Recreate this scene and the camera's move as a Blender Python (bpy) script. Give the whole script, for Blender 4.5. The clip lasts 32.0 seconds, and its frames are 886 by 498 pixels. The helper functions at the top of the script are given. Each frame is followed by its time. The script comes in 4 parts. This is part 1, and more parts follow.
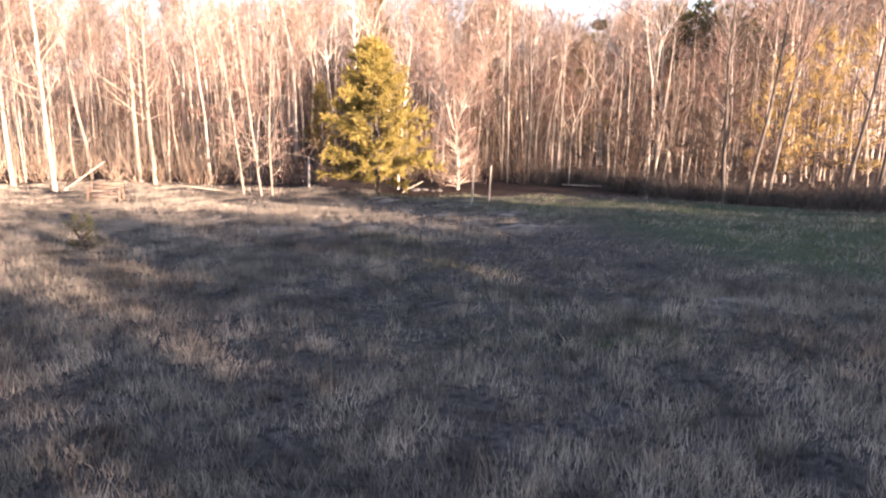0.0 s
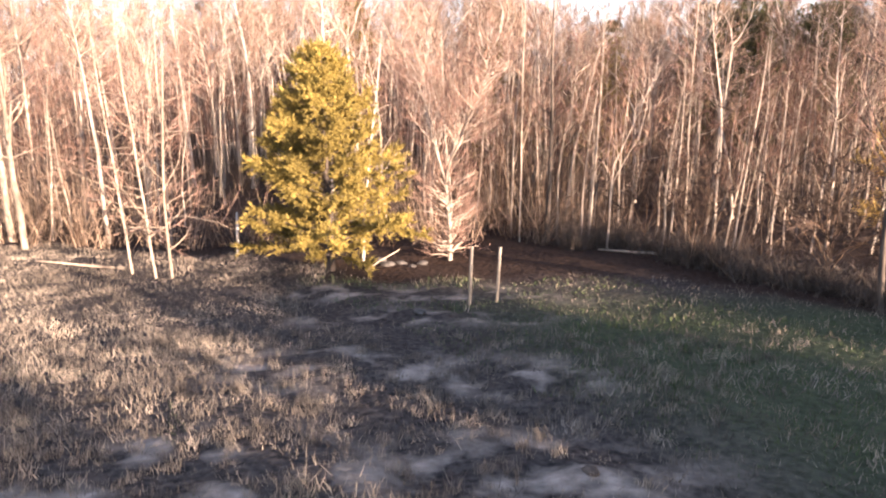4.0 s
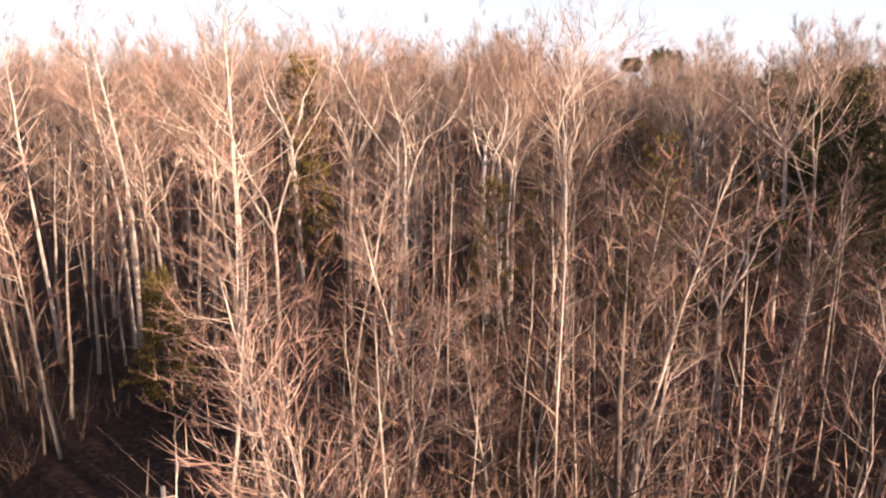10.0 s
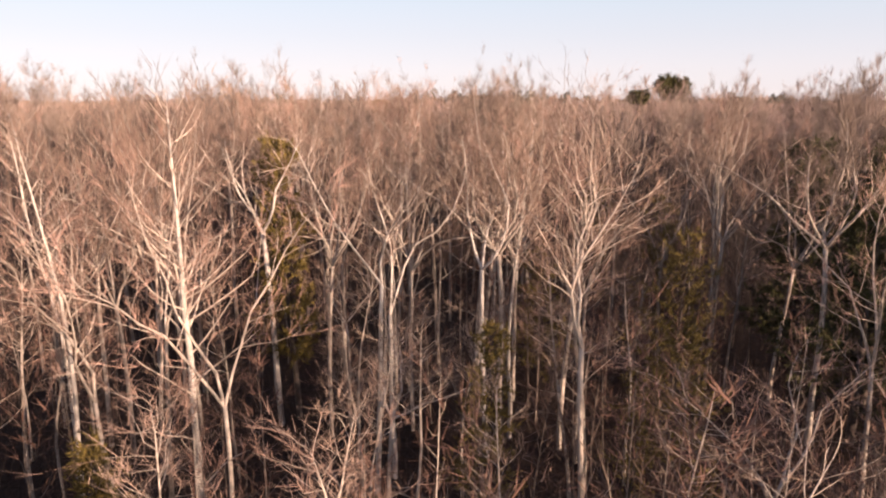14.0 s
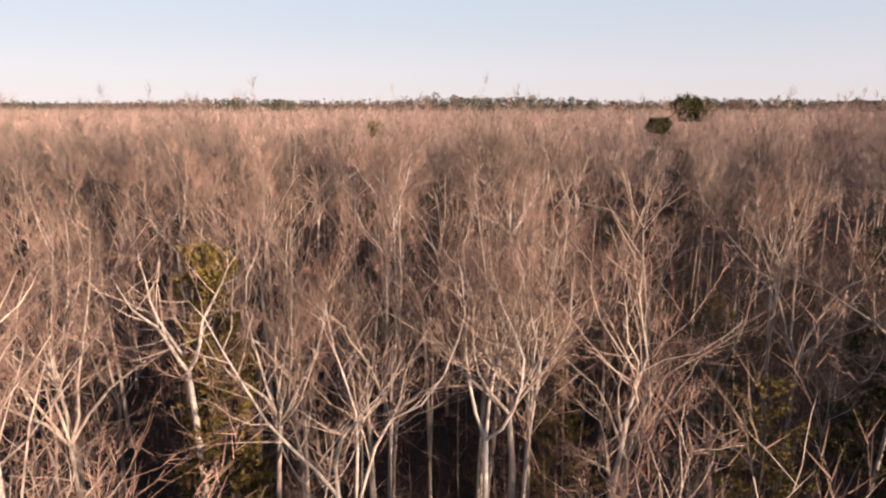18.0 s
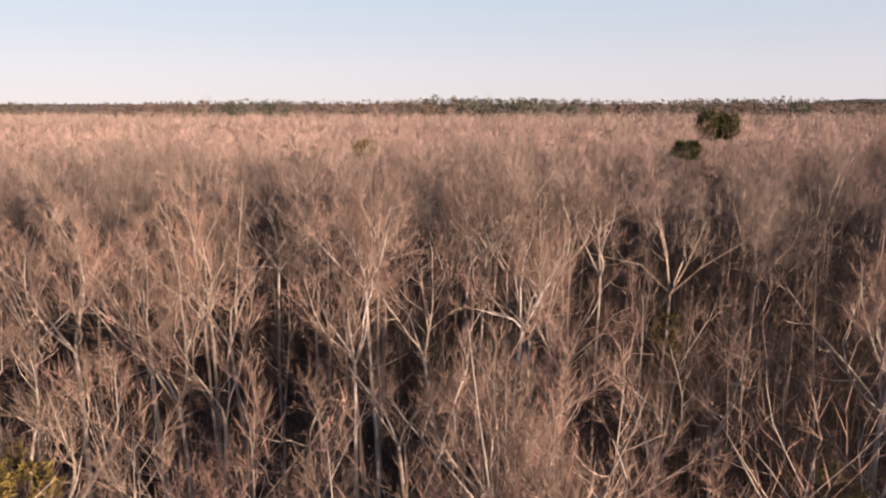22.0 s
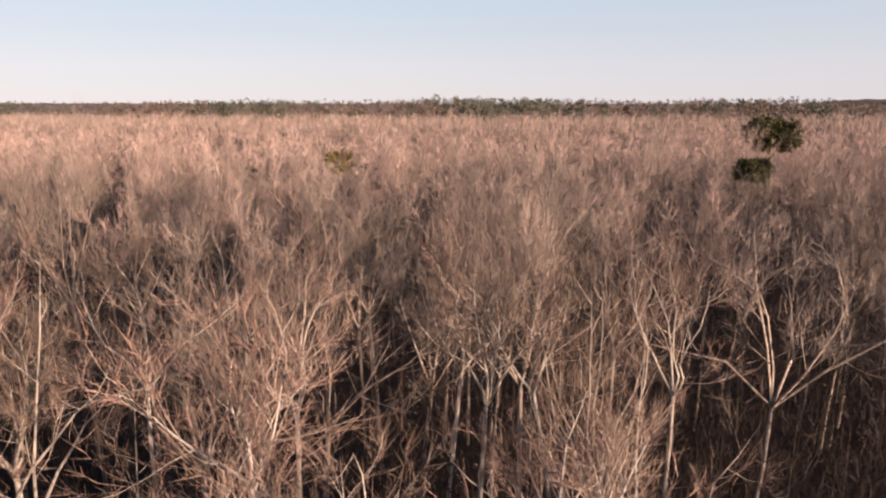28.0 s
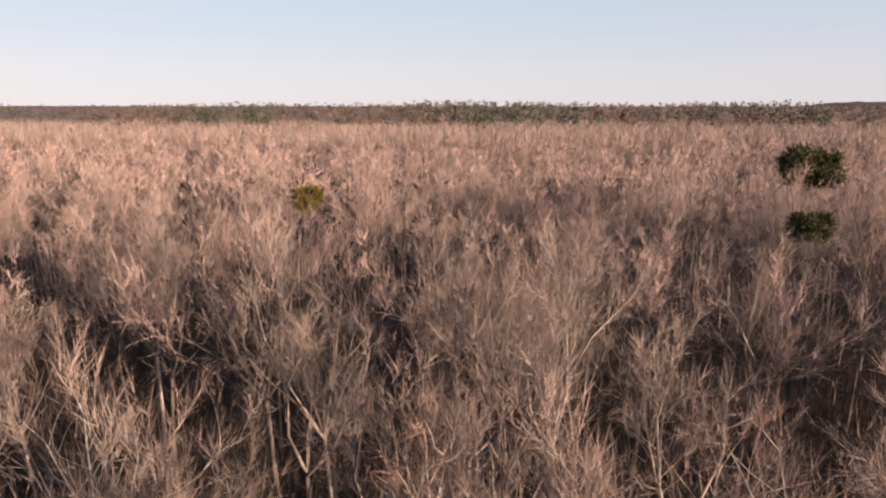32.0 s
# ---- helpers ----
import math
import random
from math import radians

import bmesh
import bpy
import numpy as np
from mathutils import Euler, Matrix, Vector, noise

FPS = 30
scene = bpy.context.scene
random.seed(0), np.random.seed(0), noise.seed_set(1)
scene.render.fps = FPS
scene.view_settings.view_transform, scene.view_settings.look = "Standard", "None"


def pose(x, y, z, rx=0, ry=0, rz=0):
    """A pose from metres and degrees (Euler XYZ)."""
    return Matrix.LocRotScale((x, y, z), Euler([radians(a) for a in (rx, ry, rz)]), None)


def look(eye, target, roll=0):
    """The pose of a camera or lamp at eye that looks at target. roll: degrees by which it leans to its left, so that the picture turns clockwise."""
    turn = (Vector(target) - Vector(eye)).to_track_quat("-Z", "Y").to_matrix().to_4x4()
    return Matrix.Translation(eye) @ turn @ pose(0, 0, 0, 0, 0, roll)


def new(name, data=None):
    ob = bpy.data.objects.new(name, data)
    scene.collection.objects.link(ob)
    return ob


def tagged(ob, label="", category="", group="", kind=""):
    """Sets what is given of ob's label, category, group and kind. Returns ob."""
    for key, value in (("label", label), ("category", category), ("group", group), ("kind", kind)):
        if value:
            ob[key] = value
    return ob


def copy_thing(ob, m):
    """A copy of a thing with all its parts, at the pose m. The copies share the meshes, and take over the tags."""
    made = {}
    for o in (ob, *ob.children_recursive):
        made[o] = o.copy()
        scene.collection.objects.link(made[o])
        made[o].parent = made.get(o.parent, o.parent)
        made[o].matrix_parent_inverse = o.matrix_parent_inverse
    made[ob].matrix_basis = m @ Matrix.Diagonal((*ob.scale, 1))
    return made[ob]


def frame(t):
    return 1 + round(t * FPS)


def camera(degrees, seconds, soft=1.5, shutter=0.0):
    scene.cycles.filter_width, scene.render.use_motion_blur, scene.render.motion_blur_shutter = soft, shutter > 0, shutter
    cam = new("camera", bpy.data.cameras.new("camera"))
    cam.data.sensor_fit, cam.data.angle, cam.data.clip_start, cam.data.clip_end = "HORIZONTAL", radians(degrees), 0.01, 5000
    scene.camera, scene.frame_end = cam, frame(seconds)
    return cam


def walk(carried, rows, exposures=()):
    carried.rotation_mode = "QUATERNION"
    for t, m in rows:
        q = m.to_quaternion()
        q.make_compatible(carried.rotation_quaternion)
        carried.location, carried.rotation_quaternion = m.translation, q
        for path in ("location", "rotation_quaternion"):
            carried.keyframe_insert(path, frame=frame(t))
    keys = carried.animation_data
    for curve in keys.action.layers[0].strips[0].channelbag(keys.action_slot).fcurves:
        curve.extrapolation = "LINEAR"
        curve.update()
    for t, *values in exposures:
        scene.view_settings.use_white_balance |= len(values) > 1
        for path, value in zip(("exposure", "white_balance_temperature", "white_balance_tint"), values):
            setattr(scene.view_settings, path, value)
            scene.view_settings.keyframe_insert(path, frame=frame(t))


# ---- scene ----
cam = camera(66.0, 32.0, soft=2.2)
PATH = [
    (0.0, pose(-0.00, -0.00, 4.29, 77.76, -0.01, 0.03)),
    (0.5, pose(0.04, 1.34, 4.27, 77.85, -0.01, 0.04)),
    (1.0, pose(0.10, 2.68, 4.30, 77.91, -0.01, 0.04)),
    (1.5, pose(0.18, 3.98, 4.36, 77.95, 0.00, 0.03)),
    (2.0, pose(0.25, 5.28, 4.48, 78.01, 0.01, 0.02)),
    (2.5, pose(0.31, 6.57, 4.59, 78.03, 0.03, 0.02)),
    (3.0, pose(0.37, 7.85, 4.70, 78.03, 0.04, 0.03)),
    (3.5, pose(0.43, 9.13, 4.90, 77.98, 0.04, 0.02)),
    (5.5, pose(0.63, 14.61, 6.76, 77.98, 0.01, 0.04)),
    (6.0, pose(0.71, 16.02, 7.28, 77.97, 0.03, 0.00)),
    (6.5, pose(0.79, 17.36, 7.76, 77.95, 0.08, 0.01)),
    (7.0, pose(0.88, 18.68, 8.26, 78.01, 0.09, 0.01)),
    (7.5, pose(0.97, 19.98, 8.75, 78.05, 0.08, 0.04)),
    (8.0, pose(1.07, 21.30, 9.25, 78.10, 0.04, 0.05)),
    (8.5, pose(1.16, 22.60, 9.73, 78.08, 0.01, 0.08)),
    (9.0, pose(1.28, 23.90, 10.27, 78.08, -0.02, 0.08)),
    (9.5, pose(1.38, 24.93, 10.82, 78.04, -0.05, 0.08)),
    (10.0, pose(1.48, 25.54, 11.32, 78.01, -0.09, 0.04)),
    (10.5, pose(1.53, 25.82, 11.75, 77.99, -0.10, 0.05)),
    (11.0, pose(1.56, 26.15, 12.24, 78.02, -0.08, 0.06)),
    (11.5, pose(1.58, 26.59, 12.72, 78.01, -0.06, 0.07)),
    (12.0, pose(1.61, 27.15, 13.21, 78.03, -0.05, 0.07)),
    (12.5, pose(1.64, 27.83, 13.68, 78.01, -0.04, 0.07)),
    (13.0, pose(1.70, 28.66, 14.17, 78.04, -0.05, 0.04)),
    (13.5, pose(1.75, 29.57, 14.65, 78.06, -0.07, 0.02)),
    (14.0, pose(1.79, 30.57, 15.15, 78.11, -0.08, 0.02)),
    (14.5, pose(1.83, 31.60, 15.62, 78.14, -0.07, 0.04)),
    (16.5, pose(2.03, 35.89, 17.28, 78.05, -0.12, 0.17)),
    (17.0, pose(2.08, 37.07, 17.69, 78.08, -0.12, 0.19)),
    (17.5, pose(2.12, 38.26, 18.00, 78.06, -0.11, 0.20)),
    (18.0, pose(2.19, 39.50, 18.24, 78.06, -0.09, 0.20)),
    (18.5, pose(2.26, 40.73, 18.43, 78.01, -0.07, 0.19)),
    (19.0, pose(2.32, 42.01, 18.73, 78.04, -0.02, 0.21)),
    (19.5, pose(2.38, 43.28, 19.05, 78.12, 0.04, 0.22)),
    (20.0, pose(2.44, 44.53, 19.22, 78.06, 0.08, 0.21)),
    (20.5, pose(2.51, 45.84, 19.45, 78.04, 0.11, 0.22)),
    (21.0, pose(2.57, 47.19, 19.75, 78.05, 0.11, 0.23)),
    (21.5, pose(2.64, 48.50, 20.01, 77.99, 0.09, 0.26)),
    (22.0, pose(2.72, 49.82, 20.24, 78.01, 0.05, 0.26)),
    (22.5, pose(2.80, 51.08, 20.37, 78.02, -0.00, 0.29)),
    (23.0, pose(2.90, 52.32, 20.42, 78.03, -0.07, 0.30)),
    (23.5, pose(3.02, 53.56, 20.42, 78.01, -0.10, 0.33)),
    (24.0, pose(3.14, 54.89, 20.43, 78.00, -0.12, 0.37)),
    (24.5, pose(3.21, 56.25, 20.43, 77.97, -0.10, 0.42)),
    (25.0, pose(3.26, 57.64, 20.45, 77.96, -0.05, 0.45)),
    (25.5, pose(3.32, 58.95, 20.46, 77.94, -0.02, 0.45)),
    (27.5, pose(3.57, 63.98, 20.56, 77.93, -0.02, 0.48)),
    (28.0, pose(3.63, 65.30, 20.65, 77.98, -0.02, 0.49)),
    (28.5, pose(3.67, 66.62, 20.69, 77.98, -0.02, 0.51)),
    (29.0, pose(3.69, 67.89, 20.73, 78.00, -0.03, 0.51)),
    (29.5, pose(3.72, 69.12, 20.84, 78.00, -0.04, 0.49)),
    (30.0, pose(3.76, 70.40, 21.12, 78.04, -0.05, 0.43)),
    (30.5, pose(3.81, 71.63, 21.48, 78.06, -0.06, 0.31)),
    (31.0, pose(3.91, 72.88, 21.90, 78.13, -0.05, 0.01)),
    (31.5, pose(3.98, 74.10, 22.33, 78.14, -0.03, -0.11)),
    (32.0, pose(4.04, 75.35, 22.79, 78.15, -0.02, -0.16)),
]
EXPOSURES = [(0.0, 2.92, 6350, 20), (3.0, 2.88, 6450, 20), (6.0, 2.6, 6600, 22), (9.0, 2.05, 6700, 25), (13.0, 1.66, 6700, 25), (17.0, 1.38, 6500, 23), (32.0, 1.30, 6400, 21)]
walk(cam, PATH, EXPOSURES)

# ---- light ----
SUN_ELEV, SUN_AZ = 8.5, 130.0          # degrees; the azimuth runs clockwise from ahead (+y)
world = bpy.data.worlds.new("world")
scene.world = world
world.use_nodes = True
sky = world.node_tree.nodes.new("ShaderNodeTexSky")
sky.sky_type = "NISHITA"
sky.sun_disc = False
sky.sun_elevation = radians(SUN_ELEV)
sky.sun_rotation = radians(SUN_AZ)
sky.air_density, sky.dust_density, sky.ozone_density = 0.9, 0.1, 1.7
backg = world.node_tree.nodes["Background"]
backg.inputs["Strength"].default_value = 0.056
haze = world.node_tree.nodes.new("ShaderNodeHueSaturation")
haze.inputs["Saturation"].default_value = 0.45
world.node_tree.links.new(sky.outputs[0], haze.inputs["Color"])
way = world.node_tree.nodes.new("ShaderNodeTexCoord")
up = world.node_tree.nodes.new("ShaderNodeSeparateXYZ")
veil = world.node_tree.nodes.new("ShaderNodeValToRGB")          # thin rosy haze along the horizon, blue above
for at, colour in ((0.0, (5.75, 5.65, 5.55)), (0.05, (5.6, 5.75, 5.8)), (0.15, (4.45, 5.6, 6.05)), (0.4, (2.5, 3.4, 4.7)), (1.0, (1.1, 1.7, 3.0))):
    stop = veil.color_ramp.elements[0] if at == 0 else veil.color_ramp.elements[-1] if at == 1 else veil.color_ramp.elements.new(at)
    stop.color = (*colour, 1)
tint = world.node_tree.nodes.new("ShaderNodeMix")
tint.data_type = "RGBA"
tint.inputs[0].default_value = 0.7
world.node_tree.links.new(way.outputs["Generated"], up.inputs[0])
world.node_tree.links.new(up.outputs["Z"], veil.inputs[0])
world.node_tree.links.new(haze.outputs[0], tint.inputs[6])
world.node_tree.links.new(veil.outputs[0], tint.inputs[7])
world.node_tree.links.new(tint.outputs[2], backg.inputs["Color"])
sun = new("sun", bpy.data.lights.new("sun", "SUN"))
sun.data.energy, sun.data.angle, sun.data.color = 5.0, radians(0.5), (1.0, 0.79, 0.58)
sun_way = Vector((math.sin(radians(SUN_AZ)) * math.cos(radians(SUN_ELEV)),
                  math.cos(radians(SUN_AZ)) * math.cos(radians(SUN_ELEV)), math.sin(radians(SUN_ELEV))))
sun.matrix_world = look(sun_way * 60 + Vector((0, 30, 0)), (0, 30, 0))


# ---- materials ----
def material(name, low, high, scale=6.0, rough=0.9, bump=0.3, stretch=(1, 1, 1), vary=0.3, coords="Object", bumpscale=None, patch=0.35):
    """Two-scale mottled surface: fine grain between low and high, larger stains, and a change of tone from piece to piece."""
    m = bpy.data.materials.new(name)
    m.use_nodes = True
    nt = m.node_tree
    n, k = nt.nodes, nt.links
    bsdf = n["Principled BSDF"]
    bsdf.inputs["Roughness"].default_value = rough
    bsdf.inputs["Specular IOR Level"].default_value = 0.25
    tc = n.new("ShaderNodeTexCoord")
    mp = n.new("ShaderNodeMapping")
    mp.inputs["Scale"].default_value = stretch
    k.new(tc.outputs[coords], mp.inputs[0])
    fine = n.new("ShaderNodeTexNoise")
    fine.inputs["Scale"].default_value, fine.inputs["Detail"].default_value = scale, 6
    k.new(mp.outputs[0], fine.inputs["Vector"])
    big = n.new("ShaderNodeTexNoise")
    big.inputs["Scale"].default_value, big.inputs["Detail"].default_value = scale * 0.12, 3
    k.new(mp.outputs[0], big.inputs["Vector"])
    ramp = n.new("ShaderNodeValToRGB")
    ramp.color_ramp.elements[0].position, ramp.color_ramp.elements[1].position = 0.3, 0.7
    ramp.color_ramp.elements[0].color, ramp.color_ramp.elements[1].color = (*low, 1), (*high, 1)
    k.new(fine.outputs["Fac"], ramp.inputs[0])
    info = n.new("ShaderNodeObjectInfo")
    geo = n.new("ShaderNodeNewGeometry")
    add = n.new("ShaderNodeMath")
    add.operation = "ADD"
    k.new(info.outputs["Random"], add.inputs[0])
    k.new(geo.outputs["Random Per Island"], add.inputs[1])
    frac = n.new("ShaderNodeMath")
    frac.operation = "FRACT"
    k.new(add.outputs[0], frac.inputs[0])
    tone = n.new("ShaderNodeMapRange")
    tone.inputs["To Min"].default_value, tone.inputs["To Max"].default_value = 1 - vary, 1 + vary
    k.new(frac.outputs[0], tone.inputs["Value"])
    stain = n.new("ShaderNodeMapRange")
    stain.inputs["From Min"].default_value, stain.inputs["From Max"].default_value = 0.3, 0.7
    stain.inputs["To Min"].default_value, stain.inputs["To Max"].default_value = 1 - patch, 1 + patch
    k.new(big.outputs["Fac"], stain.inputs["Value"])
    both = n.new("ShaderNodeMath")
    both.operation = "MULTIPLY"
    k.new(tone.outputs[0], both.inputs[0])
    k.new(stain.outputs[0], both.inputs[1])
    mul = n.new("ShaderNodeVectorMath")
    mul.operation = "SCALE"
    k.new(ramp.outputs[0], mul.inputs[0])
    k.new(both.outputs[0], mul.inputs["Scale"])
    k.new(mul.outputs[0], bsdf.inputs["Base Color"])
    if bump:
        bp = n.new("ShaderNodeBump")
        bp.inputs["Strength"].default_value, bp.inputs["Distance"].default_value = bump, 0.03
        k.new(fine.outputs["Fac"], bp.inputs["Height"])
        k.new(bp.outputs[0], bsdf.inputs["Normal"])
    return m


def twig_material(name, rosy, grey, vary=0.3, patch=0.45):
    """Bare twigs: each tree has its own tone between a rosy and a greyer brown, with slow changes across a wood and small ones from twig to twig."""
    m = bpy.data.materials.new(name)
    m.use_nodes = True
    n, k = m.node_tree.nodes, m.node_tree.links
    bsdf = n["Principled BSDF"]
    bsdf.inputs["Roughness"].default_value = 0.9
    bsdf.inputs["Specular IOR Level"].default_value = 0.15
    tc, info, geo = n.new("ShaderNodeTexCoord"), n.new("ShaderNodeObjectInfo"), n.new("ShaderNodeNewGeometry")

    def spread(source, low, high, a=0.0, b=1.0):
        r = n.new("ShaderNodeMapRange")
        r.inputs["From Min"].default_value, r.inputs["From Max"].default_value = a, b
        r.inputs["To Min"].default_value, r.inputs["To Max"].default_value = low, high
        k.new(source, r.inputs["Value"])
        return r.outputs[0]

    def noise_of(scale, shift):
        x, mp = n.new("ShaderNodeTexNoise"), n.new("ShaderNodeMapping")
        mp.inputs["Location"].default_value = (shift, shift, 0)
        mp.inputs["Scale"].default_value = (1, 1, 0.3)
        x.inputs["Scale"].default_value, x.inputs["Detail"].default_value = scale, 2
        k.new(tc.outputs["Object"], mp.inputs[0])
        k.new(mp.outputs[0], x.inputs["Vector"])
        return x.outputs["Fac"]

    def times(a, b, op="MULTIPLY"):
        x = n.new("ShaderNodeMath")
        x.operation = op
        k.new(a, x.inputs[0])
        k.new(b, x.inputs[1])
        return x.outputs[0]

    hue = times(info.outputs["Random"], spread(noise_of(0.23, 40.0), -0.7, 0.7, 0.3, 0.7), "ADD")
    mix = n.new("ShaderNodeMix")
    mix.data_type = "RGBA"
    mix.inputs[6].default_value, mix.inputs[7].default_value = (*rosy, 1), (*grey, 1)
    k.new(hue, mix.inputs[0])
    tone = times(spread(info.outputs["Random"], 1 + vary, 1 - vary), spread(noise_of(0.30, 0.0), 1 - patch, 1 + patch, 0.32, 0.68))
    tone = times(tone, spread(geo.outputs["Random Per Island"], 0.82, 1.18))
    mul = n.new("ShaderNodeVectorMath")
    mul.operation = "SCALE"
    k.new(mix.outputs[2], mul.inputs[0])
    k.new(tone, mul.inputs["Scale"])
    k.new(mul.outputs[0], bsdf.inputs["Base Color"])
    return m


BARK_PALE = material("bark_pale", (0.37, 0.315, 0.265), (0.60, 0.525, 0.455), 5, 0.85, 0.5, (2, 2, 0.5), 0.18)
BARK_TAN = material("bark_tan", (0.19, 0.145, 0.11), (0.35, 0.28, 0.22), 5, 0.9, 0.6, (2, 2, 0.5), 0.25)
BARK_GREY = material("bark_grey", (0.255, 0.205, 0.165), (0.45, 0.375, 0.31), 5, 0.9, 0.6, (2, 2, 0.5), 0.25)
# also carries the painted shade of the corner trees and the edge briars
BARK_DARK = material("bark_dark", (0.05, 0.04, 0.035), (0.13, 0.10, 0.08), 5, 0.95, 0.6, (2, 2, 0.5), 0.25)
LIMB = material("limb_bark", (0.30, 0.235, 0.185), (0.54, 0.44, 0.36), 5, 0.9, 0.3, (1, 1, 1), 0.25)
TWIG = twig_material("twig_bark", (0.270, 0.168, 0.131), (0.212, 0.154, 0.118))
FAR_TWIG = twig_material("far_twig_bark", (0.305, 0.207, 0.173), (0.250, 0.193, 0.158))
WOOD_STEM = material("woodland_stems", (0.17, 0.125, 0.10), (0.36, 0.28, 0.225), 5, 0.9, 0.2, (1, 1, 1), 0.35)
# darker copy of the woodland stems, with shade painted into the colour
SHADED_STEM = material("shade_darkened_stems", (0.09, 0.068, 0.055), (0.20, 0.155, 0.125), 5, 0.9, 0.2, (1, 1, 1), 0.35)
# young growth under the crowns: the wood's shade is put into this brown
SHADE_BROWN_TWIG = twig_material("shade_brown_twigs", (0.075, 0.046, 0.036), (0.060, 0.044, 0.036))
GOLD = material("golden_leaves", (0.24, 0.155, 0.045), (0.46, 0.31, 0.10), 3, 0.8, 0, (1, 1, 1), 0.35)
RED_TWIG = twig_material("reddish_twigs", (0.120, 0.066, 0.050), (0.085, 0.060, 0.047))
THICKET = material("thicket_stems", (0.17, 0.115, 0.08), (0.36, 0.26, 0.19), 3, 0.95, 0, (1, 1, 1), 0.35)
# near-black stems, coloured for the deep shade beneath the crowns
SHADE_STEMS = material("shade_dark_understory_stems", (0.022, 0.016, 0.013), (0.070, 0.050, 0.038), 3, 0.95, 0, (1, 1, 1), 0.3)
BRUSH = material("brush_stems", (0.06, 0.036, 0.024), (0.15, 0.095, 0.062), 3, 0.95, 0, (1, 1, 1), 0.35)
CEDAR = material("cedar_foliage", (0.132, 0.100, 0.025), (0.300, 0.220, 0.057), 3, 0.8, 0, (1, 1, 1), 0.35)
OLIVE = material("olive_foliage", (0.07, 0.052, 0.014), (0.17, 0.12, 0.03), 3, 0.8, 0, (1, 1, 1), 0.35)
PINE = material("pine_foliage", (0.028, 0.030, 0.012), (0.095, 0.083, 0.028), 3, 0.8, 0, (1, 1, 1), 0.35)
# horizon green greyed in the colour itself to stand in for distance haze
FAR_HAZED_GREEN = material("haze_greyed_foliage", (0.04, 0.042, 0.03), (0.09, 0.085, 0.06), 0.3, 0.9, 0, (1, 1, 1), 0.35)
GRASS = material("dry_grass_blades", (0.030, 0.026, 0.025), (0.36, 0.295, 0.235), 1.3, 0.9, 0, (1, 1, 1), 0.5)
GREEN_GRASS = material("green_grass_blades", (0.03, 0.05, 0.018), (0.085, 0.11, 0.042), 0.5, 0.9, 0, (1, 1, 1), 0.3)
WOOD = material("weathered_wood", (0.10, 0.066, 0.05), (0.21, 0.14, 0.105), 8, 0.85, 0.4, (1, 6, 6), 0.2)
POST = material("post_wood", (0.19, 0.15, 0.115), (0.34, 0.28, 0.22), 8, 0.8, 0.3, (6, 6, 1), 0.1)
STONE = material("pale_stone", (0.045, 0.040, 0.037), (0.12, 0.105, 0.095), 6, 0.9, 0.5, (1, 1, 1), 0.2)
FAR_BROWN = material("far_brown_crowns", (0.06, 0.045, 0.035), (0.15, 0.105, 0.08), 0.3, 0.95, 0, (1, 1, 1), 0.3)
CANOPY = material("far_canopy", (0.13, 0.085, 0.06), (0.30, 0.20, 0.145), 0.35, 0.95, 0.0, (1, 1, 1), 0.1, "Object")


